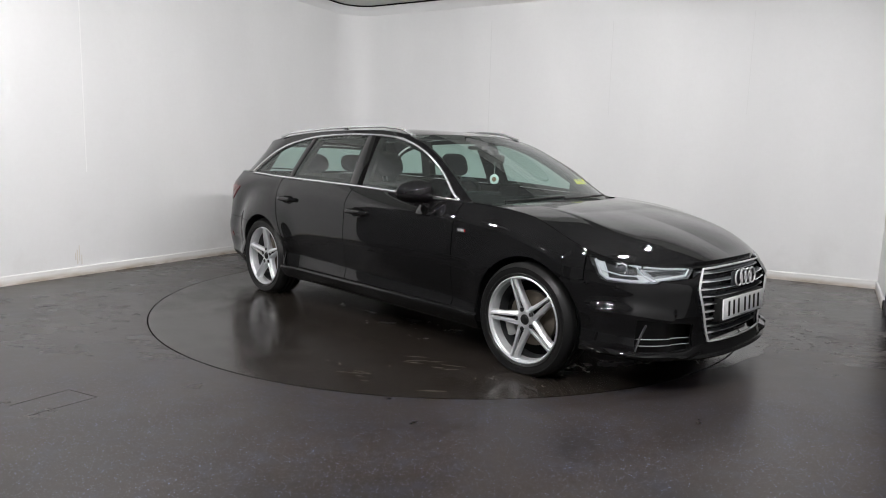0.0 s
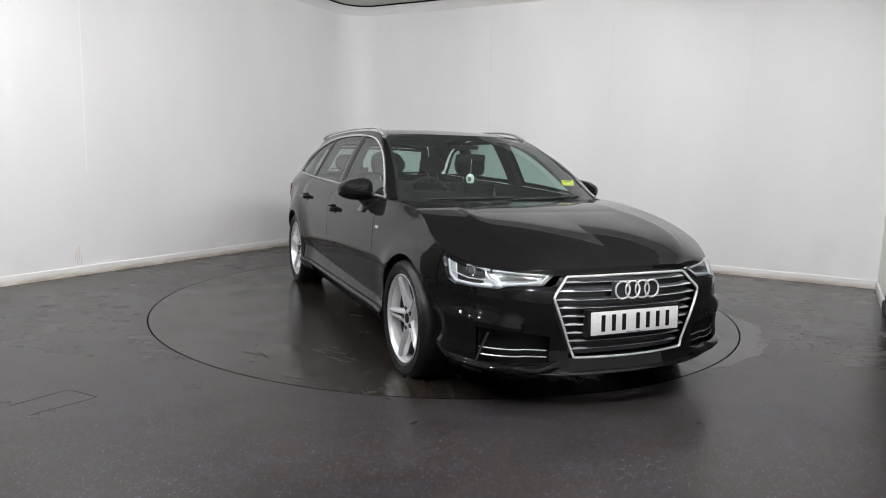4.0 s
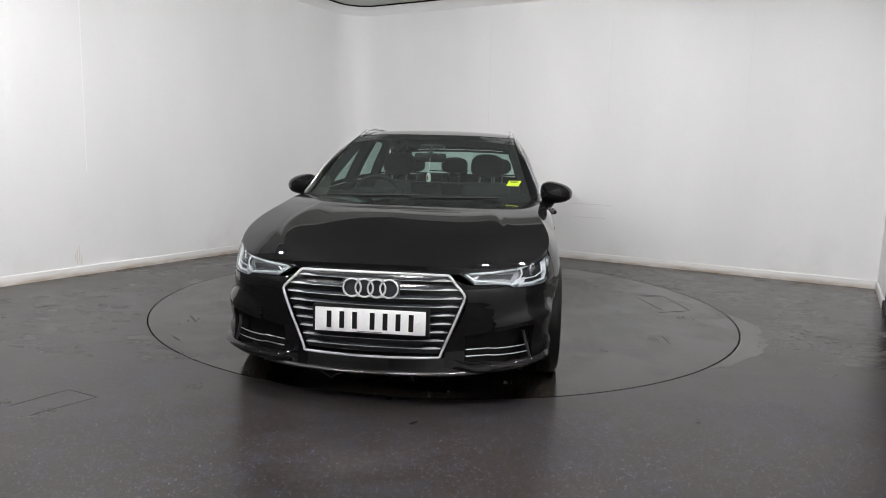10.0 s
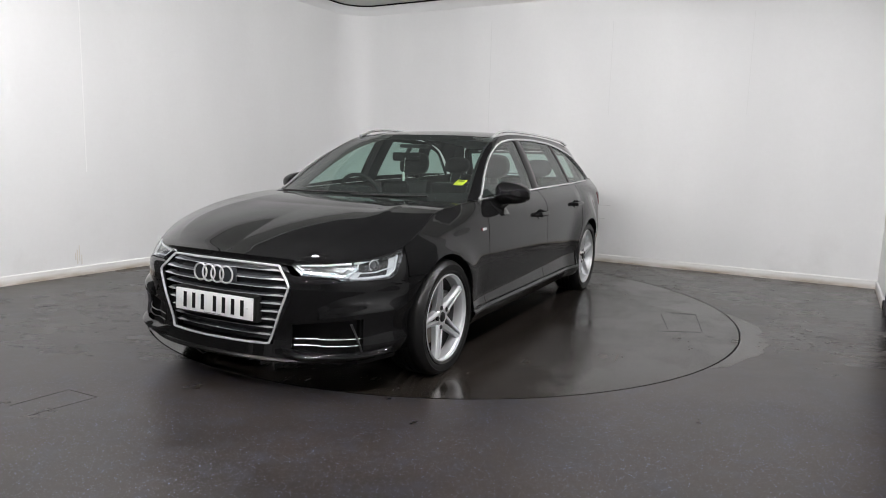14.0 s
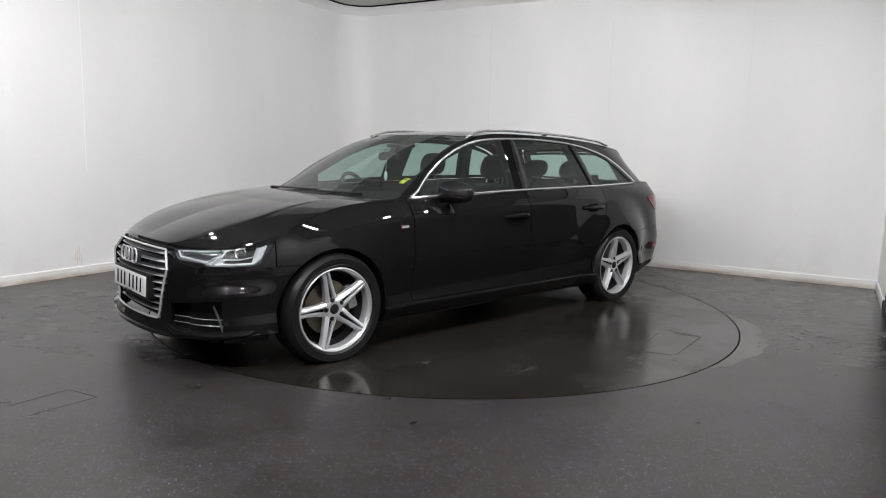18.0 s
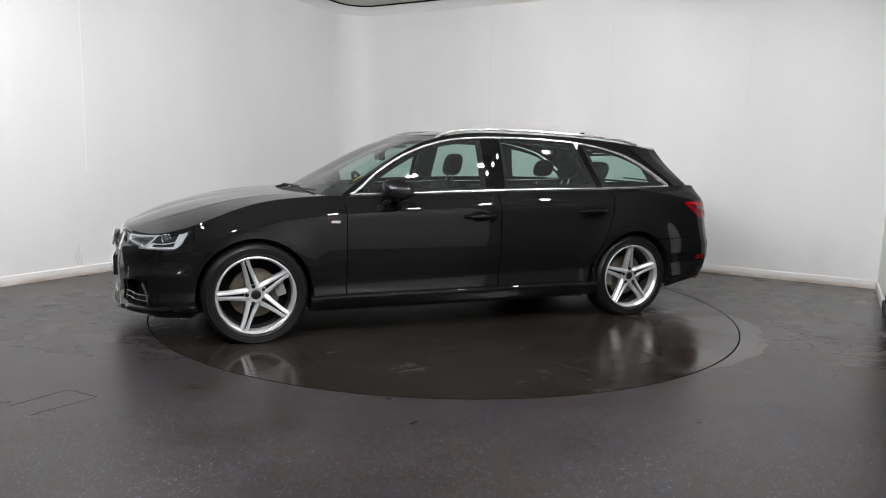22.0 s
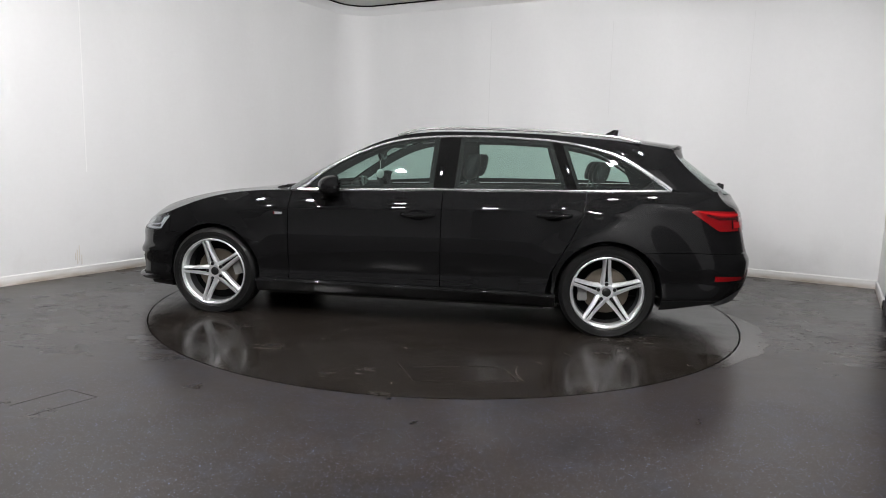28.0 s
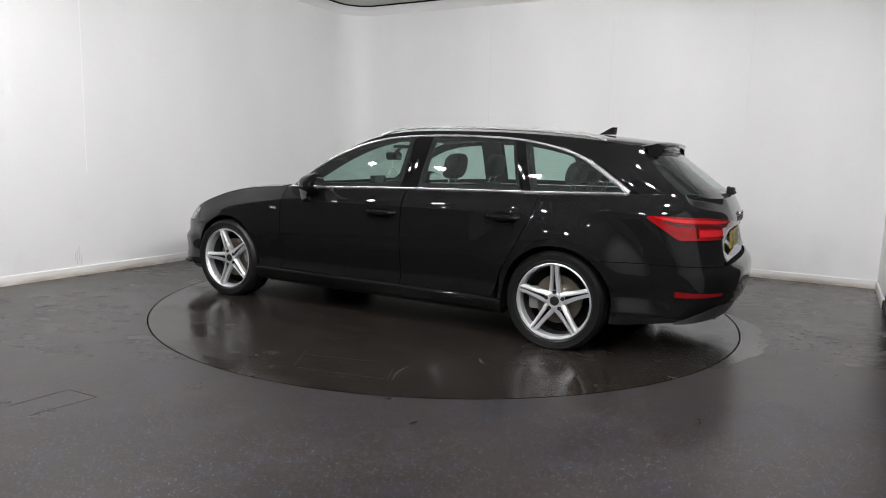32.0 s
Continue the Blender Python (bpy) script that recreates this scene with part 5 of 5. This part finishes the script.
# ---- door mirrors, handles, badges ----
def door_mirror(mirror):
    door = DOORS_F[0 if mirror > 0 else 1]
    bm = bmesh.new()
    bmesh.ops.create_uvsphere(bm, u_segments=28, v_segments=18, radius=1.0)
    for v in bm.verts:
        x, y, z = v.co
        y2 = math.copysign(abs(y)**0.72, y)
        z2 = math.copysign(abs(z)**0.75, z)
        x2 = x if x > 0 else x * 0.34
        taper = 1.0 - 0.36 * ((y2 + 1) / 2)**2
        v.co = (-0.920 + 0.120 * x2 - 0.025 * y2, mirror * (0.905 + 0.112 * y2), 0.965 + 0.080 * z2 * taper - 0.014 * (y2 + 1) / 2)
    shell_ob = part("door_mirror", bm, PAINT, door, "black door mirror")
    bm = bmesh.new()
    rows = [[Vector((x, mirror * (side(x, z).y + out), z)) for x, out in ((-0.775 + 0.03 * k, -0.004), (-0.80 + 0.02 * k, 0.016), (-0.885 + 0.01 * k, 0.016), (-0.925, -0.004))] for k, z in ((0, 0.822), (1, 0.850), (2, 0.880), (3, 0.905))]
    sheet(bm, rows)
    tube(bm, [(-0.83, mirror * 0.845, 0.862), (-0.858, mirror * 0.868, 0.888), (-0.882, mirror * 0.888, 0.914)], [0.032, 0.027, 0.026], 12, flat=0.7)
    part("mirror_foot", bm, TRIMBLACK, door)
    bm = bmesh.new()
    pts = [(-0.915 + 0.108 * math.sin(a) * (1 if math.sin(a) > 0 else 0.2) - 0.025 * math.cos(a), mirror * (0.905 + 0.100 * math.cos(a)), 0.935 - 0.004 * math.cos(a)) for a in (math.pi * i / 20 for i in range(21))]
    tube(bm, pts, 0.002, 6)
    part("indicator_strip", bm, LAMPDARK, door, "thin dark indicator lens")
    bm = bmesh.new()
    disc = [[(-0.9635 - 0.022 * r * math.cos(k), mirror * (0.900 + 0.088 * r * math.cos(k)), 0.958 - 0.008 * r * math.cos(k) + (0.056 - 0.014 * r * math.cos(k)) * r * math.sin(k)) for k in (2 * math.pi * i / 24 for i in range(25))] for r in (0.02, 0.5, 1.0)]
    sheet(bm, disc)
    part("mirror_glass", bm, material("mirror_silver", (0.9, 0.9, 0.9), 0.02, 1.0) if "mirror_silver" not in bpy.data.materials else bpy.data.materials["mirror_silver"], door, "mirror glass")


pair(door_mirror)


def handle(door, mirror, x0, x1, z):
    bm = bmesh.new()
    pts = []
    for i in range(15):
        s = i / 14
        x = lerp(x0, x1, s)
        out = 0.036 * (smooth(0, 0.14, s) * smooth(1, 0.86, s))
        p = side(x, z + 0.004 * s)
        pts.append((p.x, (p.y + out - 0.002) * mirror, p.z))
    tube(bm, pts, [0.012 + 0.003 * smooth(0, 0.2, i / 14) * smooth(1, 0.8, i / 14) for i in range(15)], 12, flat=1.15)
    part("door_handle", bm, PAINT, door, "black door handle")
    bm = bmesh.new()
    cx = (x0 + x1) / 2
    rows = []
    for j in range(9):
        b = math.pi * j / 8
        rows.append([])
        for i in range(17):
            a = lerp(-1, 1, i / 16)
            h = 0.036 * math.sqrt(max(1 - a * a, 0)) * math.cos(b)
            x = cx + 0.072 * a
            p = side(x, z + h)
            rim = a * a + (h / 0.036)**2
            rows[-1].append(Vector((p.x, (p.y + 0.001 + 0.0055 * rim) * mirror, p.z)))
    sheet(bm, rows)
    part("handle_cup", bm, PAINT, door)


for k, mirror in ((0, 1), (1, -1)):
    handle(DOORS_F[k], mirror, -1.395, -1.63, 0.780)
    handle(DOORS_R[k], mirror, -2.33, -2.56, 0.809)
    for x0, x1, mat in ((-0.464, -0.469, RED), (-0.470, -0.526, CHROME)):
        bm = bmesh.new()
        rows = [[side(x, z) + Vector((0, 0.003, 0)) for z in (0.746, 0.762)] for x in (x0, (x0 + x1) / 2, x1)]
        shell(bm, [[mirrored(p, mirror) for p in r] for r in rows], lambda p: Vector((0, -1 if p.y > 0 else 1, 0)), 0.005)
        cpart("wing_badge", bm, mat, "small plain badge", False)
    # mirror triangle between pillar and window
    bm = bmesh.new()
    rows = [[side(x, lerp(TOP(x), max(CHROME_T(x), TOP(x) + 0.003), t)) + Vector((0, -0.003, 0)) for t in (0, 0.5, 1)] for x in (-0.60, -0.63, -0.66, -0.70)]
    loose(bm, rows, mirror)
    cpart("window_corner", bm, TRIMBLACK)


# ---- rear ----
UT0, UT1 = u_at_x(-3.345), u_rear(0.235)


def tail_low(s):
    return float(np.interp(s, [0, 0.16, 0.20, 0.60, 0.66, 0.85, 1.0], [0.862, 0.765, 0.742, 0.745, 0.762, 0.785, 0.808]))


def tail_high(s):
    return float(np.interp(s, [0, 0.03, 0.45, 0.8, 1.0], [0.868, 0.878, 0.872, 0.850, 0.822]))


REDGLOW = material("bright_red_lamp", (0.50, 0.010, 0.014), 0.15, 0.0, Coat_Weight=1.0)


DEEPRED = material("dark_red_lamp", (0.07, 0.002, 0.003), 0.12, 0.0, Coat_Weight=1.0)
WINGGREY = material("grey_diffuser_plastic", (0.085, 0.087, 0.092), 0.42)


def tail_lamp(mirror):
    bm = bmesh.new()
    g = patch(UT0, UT1, tail_low, tail_high, 48, 8, -0.006)
    shell(bm, [[mirrored(p, mirror) for p in r] for r in g], lambda p: mirrored(inward(mirrored(p, mirror)), mirror), 0.02)
    lamp = cpart("tail_lamp", bm, RED, "red wraparound tail lamp")
    for s0, s1, b0, b1, mat, label in ((0.05, 0.95, 0.76, 0.90, REDGLOW, "red light strip"), (0.10, 0.62, 0.56, 0.70, DEEPRED, "dark red lamp divider"), (0.36, 0.62, 0.16, 0.46, REDGLOW, "bright red lamp window"), (0.33, 0.35, 0.10, 0.56, DEEPRED, "dark red lamp divider"), (0.62, 0.68, 0.10, 0.5, LIGHTBAR, "clear reversing lamp")):
        bm = bmesh.new()
        rows = []
        for i in range(17):
            s = lerp(s0, s1, i / 16)
            rows.append([])
            for j in range(3):
                p = skin(lerp(UT0, UT1, s), lerp(tail_low(s), tail_high(s), lerp(b0, b1, j / 2)))
                rows[-1].append(mirrored(p - inward(p) * 0.009, mirror))
        sheet(bm, rows)
        part("lamp_segment", bm, mat, lamp, label)
    bm = bmesh.new()
    ur = [lerp(u_at_x(-3.535), u_rear(0.655), i / 12) for i in range(13)]
    rows = [[skin(u, lerp(0.402, 0.418, i / 12) + dz) - inward(skin(u, 0.41)) * 0.004 for dz in (0.0, lerp(0.036, 0.016, i / 12))] for i, u in enumerate(ur)]
    shell(bm, [[mirrored(p, mirror) for p in r] for r in rows], lambda p: Vector((0.7, -0.7 * mirror, 0)), 0.012)
    cpart("rear_reflector", bm, RED, "slim red reflector")
    # valance wing and exhaust
    bm = bmesh.new()
    rows = [[skin(lerp(u_at_x(-3.54), u_rear(0.40), i / 14), lerp(lerp(0.235, 0.275, i / 14), lerp(0.25, 0.355, min(i / 7, 1)), j / 4)) for j in range(5)] for i in range(15)]
    loose(bm, [[p - inward(p) * 0.006 for p in r] for r in rows], mirror)
    cpart("valance_wing", bm, WINGGREY, "dark grey diffuser wing")
    for dy in (0.0, 0.085):
        bm = bmesh.new()
        lathe(bm, [(0.026, 0.0), (0.034, 0.0), (0.036, 0.008), (0.036, 0.10), (0.024, 0.10), (0.024, 0.02)], 24)
        bmesh.ops.rotate(bm, verts=bm.verts, cent=(0, 0, 0), matrix=Matrix.Rotation(radians(-90), 3, "Z"))
        bmesh.ops.translate(bm, verts=bm.verts, vec=(-3.735, 0.42 + dy * 0.9, 0.268))
        if mirror > 0:
            cpart("exhaust_tip", bm, STEEL, "chrome exhaust tip")
        else:
            bm.free()
    return lamp


pair(tail_lamp)
bm = bmesh.new()      # letters of the model badge, plain
box(bm, (-3.715, 0.575, 0.668), (-3.708, 0.600, 0.695), 0.002)
box(bm, (-3.712, 0.608, 0.668), (-3.705, 0.630, 0.695), 0.002)
cpart("rear_badge", bm, CHROME, "small plain chrome badge")
for k in range(4):
    cy = (k - 1.5) * 0.044
    bm = bmesh.new()
    tube(bm, [(-3.790, cy + 0.031 * math.cos(t), 0.852 + 0.031 * math.sin(t)) for t in (2 * math.pi * i / 24 for i in range(24))], 0.0042, 6, closed=True)
    cpart("emblem_ring", bm, CHROME, "chrome ring")
bm = bmesh.new()
tube(bm, [(-3.70, 0.0, 0.985), (-3.735, 0.0, 1.0), (-3.70, 0.05, 1.03)], 0.014, 8)
box(bm, (-3.74, -0.03, 0.985), (-3.69, 0.05, 1.035), 0.012)
wiper = cpart("rear_wiper", bm, PLASTIC, "black rear wiper")
bm = bmesh.new()
tube(bm, [(-3.72, 0.0, 1.005), (-3.70, -0.2, 1.015), (-3.67, -0.38, 1.02)], 0.007, 6)
part("wiper_arm", bm, PLASTIC, wiper)
# aerial fin
bm = bmesh.new()
rows = []
for k in range(9):
    s = k / 8
    rows.append([])
    for j in range(7):
        t = j / 6
        h = 0.052 * t
        x = lerp(-2.80, -2.925, s) - 0.085 * t * (1 - s) - 0.006 * t
        wth = 0.017 * math.sin(math.pi * min(max(s, 0.02), 0.98))**0.7 * (1 - 0.8 * t)
        rows[-1].append(Vector((x, wth, 1.372 + h)))
sheet(bm, rows)
sheet(bm, [[flip(p) for p in r] for r in rows])
cpart("roof_aerial", bm, PAINT, "black shark-fin aerial")
# windscreen wipers
for y0, y1 in ((-0.60, 0.02), (-0.02, 0.52)):
    bm = bmesh.new()
    tube(bm, [(-0.33 - 0.06 * abs(lerp(y0, y1, i / 8))**2 - 0.035 * i / 8 - 0.05, lerp(y0, y1, i / 8), 0.925 + 0.012 * i / 8) for i in range(9)], 0.007, 6)
    cpart("windscreen_wiper", bm, PLASTIC)
bm = bmesh.new()
rows = [[Vector((-0.26 - 0.19 * (abs(y) / 0.74)**2.2 + dx, y, 0.898 + dz - 0.004)) for dx, dz in ((0.03, 0.0), (-0.06, 0.006), (-0.16, 0.03))] for y in [lerp(-0.785, 0.785, i / 24) for i in range(25)]]
sheet(bm, rows)
cpart("scuttle", bm, PLASTIC, "black scuttle panel")
bm = bmesh.new()
tube(bm, [(0.72, -0.28, 0.14), (0.71, -0.22, 0.10), (0.70, -0.16, 0.13)], 0.004, 6)
cpart("underbody_hose", bm, PLASTIC)


# ---- cabin ----
def rounded_block(lo, hi, r=0.04, lean=0.0, top=1.0):
    bm = bmesh.new()
    box(bm, lo, hi, r)
    for v in bm.verts:
        t = (v.co.z - lo[2]) / (hi[2] - lo[2])
        yc = (lo[1] + hi[1]) / 2
        v.co.x -= lean * t
        v.co.y = yc + (v.co.y - yc) * lerp(1, top, t)
    return bm


def cushion(lo, hi, square=3.0, lean=0.0):
    """A padded block with soft round corners."""
    bm = bmesh.new()
    bmesh.ops.create_uvsphere(bm, u_segments=28, v_segments=18, radius=1.0)
    mid, half = (Vector(lo) + Vector(hi)) / 2, (Vector(hi) - Vector(lo)) / 2
    for v in bm.verts:
        n = sum(abs(c)**square for c in v.co)**(-1 / square)
        p = v.co * n
        v.co = mid + Vector((p.x * half.x - lean * p.z, p.y * half.y * (1 - 0.10 * max(p.z, 0)), p.z * half.z))
    return bm


def seat(y):
    base = part("front_seat", rounded_block((-1.62, y - 0.25, 0.30), (-1.08, y + 0.25, 0.47), 0.05), CLOTH, CAR, "black cloth front seat", at=SEAT_AT)
    part("backrest", rounded_block((-1.66, y - 0.24, 0.42), (-1.54, y + 0.24, 0.98), 0.05, 0.17, 0.80), CLOTH, base)
    part("headrest", cushion((-1.885, y - 0.135, 1.02), (-1.775, y + 0.135, 1.21), 3.2, 0.02), CLOTH, base)
    for s in (-0.06, 0.06):
        bm = bmesh.new()
        tube(bm, [(-1.79, y + s, 0.95), (-1.825, y + s, 1.06)], 0.007, 8)
        part("headrest_post", bm, CHROME, base)


seat(0.37), seat(-0.37)
bench = cpart("rear_seat", rounded_block((-2.56, -0.66, 0.32), (-2.06, 0.66, 0.47), 0.05), CLOTH, "black cloth rear bench")
for y, w in ((-0.42, 0.25), (0.0, 0.165), (0.42, 0.25)):
    part("backrest", rounded_block((-2.60, y - w, 0.42), (-2.48, y + w, 0.93), 0.05, 0.17, 0.92), CLOTH, bench)
    part("headrest", cushion((-2.835, y - 0.13, 1.02), (-2.725, y + 0.13, 1.175), 3.0, 0.02), CLOTH, bench)
    for s in (-0.05, 0.05):
        bm = bmesh.new()
        tube(bm, [(-2.73, y + s, 0.91), (-2.775, y + s, 1.05)], 0.006, 8)
        part("headrest_post", bm, CHROME, bench)
bm = bmesh.new()
rows = []
for i in range(25):
    y = lerp(-0.72, 0.72, i / 24)
    rows.append([Vector((-0.45 - 0.10 * (abs(y) / 0.72)**2, y, 0.885)), Vector((-0.62 - 0.05 * abs(y), y, 0.905)), Vector((-0.82, y, 0.915)), Vector((-0.90, y, 0.885)), Vector((-0.92, y, 0.70)), Vector((-0.85, y, 0.45))])
sheet(bm, rows)
dash = cpart("dashboard", bm, DASH, "dark moulded dashboard")
part("instrument_hood", rounded_block((-0.95, -0.52, 0.86), (-0.74, -0.22, 0.955), 0.03), DASH, dash)
part("centre_screen", rounded_block((-0.915, -0.11, 0.90), (-0.895, 0.11, 1.005), 0.008, -0.02), TRIMBLACK, dash)
bm = bmesh.new()
tilt = Matrix.Translation((-1.02, -0.37, 0.87)) @ Matrix.Rotation(radians(-66), 4, "Y")
tube(bm, [(0.178 * math.cos(a), 0.178 * math.sin(a), 0) for a in (2 * math.pi * i / 40 for i in range(40))], 0.015, 8, closed=True)
for a in (0, math.pi, -math.pi / 2):
    tube(bm, [(0.03 * math.sin(a), 0.03 * math.cos(a), 0), (0.175 * math.sin(a), 0.175 * math.cos(a), 0)], 0.016, 6)
box(bm, (-0.06, -0.07, -0.02), (0.06, 0.07, 0.03), 0.02)
bmesh.ops.transform(bm, matrix=tilt, verts=bm.verts)
cpart("steering_wheel", bm, DASH, "black three-spoke steering wheel")
im = cpart("interior_mirror", rounded_block((-1.065, -0.115, 1.142), (-1.035, 0.115, 1.206), 0.02), TRIMBLACK, "black interior mirror")
bm = bmesh.new()
tube(bm, [(-1.055, 0, 1.17), (-1.075, 0, 1.21), (-1.12, 0, 1.255)], 0.016, 8)
box(bm, (-1.24, -0.085, 1.240), (-1.09, 0.085, 1.268), 0.012)
part("mirror_stalk", bm, PLASTIC, im)
bm = bmesh.new()
tube(bm, [(-1.035, 0.0, 1.17), (-1.03, -0.006, 1.07)], 0.0015, 5)
hang = cpart("hanging_freshener", bm, WHITE, "white oval air freshener on a cord")
bm = bmesh.new()
bmesh.ops.create_uvsphere(bm, u_segments=20, v_segments=12, radius=1.0)
bmesh.ops.transform(bm, matrix=Matrix.Translation((-1.03, -0.008, 1.028)) @ Matrix.Rotation(radians(-55), 4, "Z") @ Matrix.Diagonal((0.010, 0.034, 0.038, 1)), verts=bm.verts)
part("disc", bm, WHITE, hang)
bm = bmesh.new()
bmesh.ops.create_uvsphere(bm, u_segments=16, v_segments=10, radius=1.0)
bmesh.ops.transform(bm, matrix=Matrix.Translation((-1.03, -0.008, 1.028)) @ Matrix.Rotation(radians(-55), 4, "Z") @ Matrix.Translation((0.006, 0, 0)) @ Matrix.Diagonal((0.006, 0.018, 0.020, 1)), verts=bm.verts)
part("centre", bm, material("brown_print", (0.25, 0.12, 0.07), 0.5), hang, "brown printed centre")
# yellow notice on the windscreen
bm = bmesh.new()
box(bm, (-0.0015, -0.042, -0.028), (0.0015, 0.042, 0.028))
note = part("windscreen_note", bm, material("yellow_paper", (0.85, 0.80, 0.03), 0.5), CAR, "yellow notice behind the windscreen", False, SEAT_AT @ pose(-0.705, 0.612, 1.020, 0, -55, -20))
for z, w in ((0.017, 0.03), (0.009, 0.022)):
    bm = bmesh.new()
    box(bm, (0.0017, -w, z - 0.0022), (0.0025, w, z + 0.0022))
    part("plain_bar", bm, INK, note, smooth=False)
bm = bmesh.new()
rows = [[Vector((x, y, 0.90)) for y in (-0.66, 0.66)] for x in (-2.80, -3.58)]
sheet(bm, rows)
cpart("load_cover", bm, CLOTH, "black load cover")
bm = bmesh.new()      # floor and lining of the cabin
sheet(bm, [[Vector((x, y, 0.27)) for y in (-0.8, 0.8)] for x in (-0.5, -3.5)])
sheet(bm, [[Vector((x, y, z)) for y in (-0.8, 0.8)] for x, z in ((-0.5, 0.27), (-0.42, 0.86))])
cpart("cabin_floor", bm, CLOTH)
GREYLINER = material("grey_headlining", (0.25, 0.25, 0.25), 0.9)
bm = bmesh.new()
rows = [[Vector((x, y, z - 0.035 - 0.03 * (abs(y) / 0.55)**2)) for y in (-0.52, -0.3, 0, 0.3, 0.52)] for x, z in ((-1.30, 1.350), (-1.6, 1.380), (-2.0, 1.392), (-2.5, 1.386), (-3.0, 1.354), (-3.27, 1.322))]
sheet(bm, rows)
cpart("headlining", bm, GREYLINER)


# ---- dark frames inside the windows, pillars and rear lining ----
def frame_band(x0, x1, lean0, lean1, name="window_frame"):
    """The black border that runs round a side window, just inside its glass."""
    g = window_grid(x0, x1, 24, 10, sink=0.016, lean0=lean0, lean1=lean1)
    for mirror in (1, -1):
        bm = bmesh.new()
        loose(bm, [row[-2:] for row in g], mirror)
        loose(bm, [[p + Vector((0, -0.001, 0)) for p in row[:2]] for row in g], mirror)
        loose(bm, [[p + Vector((0, -0.002, 0)) for p in row] for row in g[:2]], mirror)
        loose(bm, [[p + Vector((0, -0.002, 0)) for p in row] for row in g[-2:]], mirror)
        cpart(name, bm, SEAL)


frame_band(-0.66, -1.60, 0, -0.02)
frame_band(-1.75, -2.53, -0.02, 0.12)
frame_band(-2.60, -3.21, 0.12, 0)


def inner_pillar(x0, x1, lean, depth, name):
    g = window_grid(x0, x1, 4, 10, sink=0.02, lean0=lean, lean1=lean)
    for mirror in (1, -1):
        bm = bmesh.new()
        deep = [[p + Vector((0, -depth, 0)) for p in row] for row in g]
        loose(bm, deep, mirror)
        for a, b in ((g[0], deep[0]), (g[-1], deep[-1])):
            loose(bm, [a, b], mirror)
        cpart(name, bm, DASH)


inner_pillar(-1.595, -1.755, -0.02, 0.055, "pillar_lining")
inner_pillar(-2.515, -2.625, 0.12, 0.06, "pillar_lining")
for mirror in (1, -1):
    bm = bmesh.new()
    rows = []
    for i in range(9):
        x = lerp(-3.0, -3.24, i / 8)
        xl = x - 0.25 * smooth(-2.70, -3.25, x)
        rows.append([side(lerp(xl, x, t), lerp(0.93 if i else 0.99, EDGE(x) - 0.01, t)) + Vector((0.03 * i / 8, -0.10, 0)) for t in (0, 0.25, 0.5, 0.75, 1)])
    loose(bm, rows, mirror)
    cpart("rear_pillar_lining", bm, DASH)
# black border of the rear window
bm = bmesh.new()
zs = [0.99, 1.06, 1.15, 1.235]
rs = along([Vector((REAR_X(z) + 0.010, REAR_Y(z) - 0.02, z)) for z in zs])
rl = along([(-3.708, 0, 0.970), (-3.69, 0.3, 0.972), (-3.615, 0.53, 0.980), rs(0)])
rt = along([(-3.33, 0, 1.252), (-3.32, 0.3, 1.25), rs(1)])
rm = along([rl(0), (-3.59, 0, 1.062), (-3.455, 0, 1.168), rt(0)])
g = whole(coons(rl, rt, rm, rs, 16, 12))
sheet(bm, g[:3]), sheet(bm, g[-3:]), sheet(bm, [r[:2] for r in g]), sheet(bm, [r[-2:] for r in g])
cpart("rear_window_border", bm, INK)

for mirror in (1, -1):     # lining along the windscreen pillars
    bm = bmesh.new()
    rows = []
    for i in range(15):
        x = lerp(-0.57, -1.38, i / 14)
        p = side(x, EDGE(x)) - Vector((0, lean_in(x), 0))
        q = side(x - 0.02, max(CHROME_T(x - 0.02), EDGE(x) - 0.075))
        rows.append([p + Vector((0.0, -0.02, -0.012)), p + Vector((-0.03, -0.04, -0.03)), p + Vector((-0.05, -0.045, -0.06)), q + Vector((-0.02, -0.03, 0))])
    loose(bm, rows, mirror)
    cpart("pillar_lining", bm, DASH)



# ---- movement ----
TABLE_OB = turntable()
WIPES = wipe_marks()


def motions():
    rows = [(float(t), pose(0, 0, 0, 0, 0, -45.782 - 5.0661 * t)) for t in range(33)]
    walk(CAR, rows)
    walk(TABLE_OB, rows)
    walk(WIPES, rows)


motions()
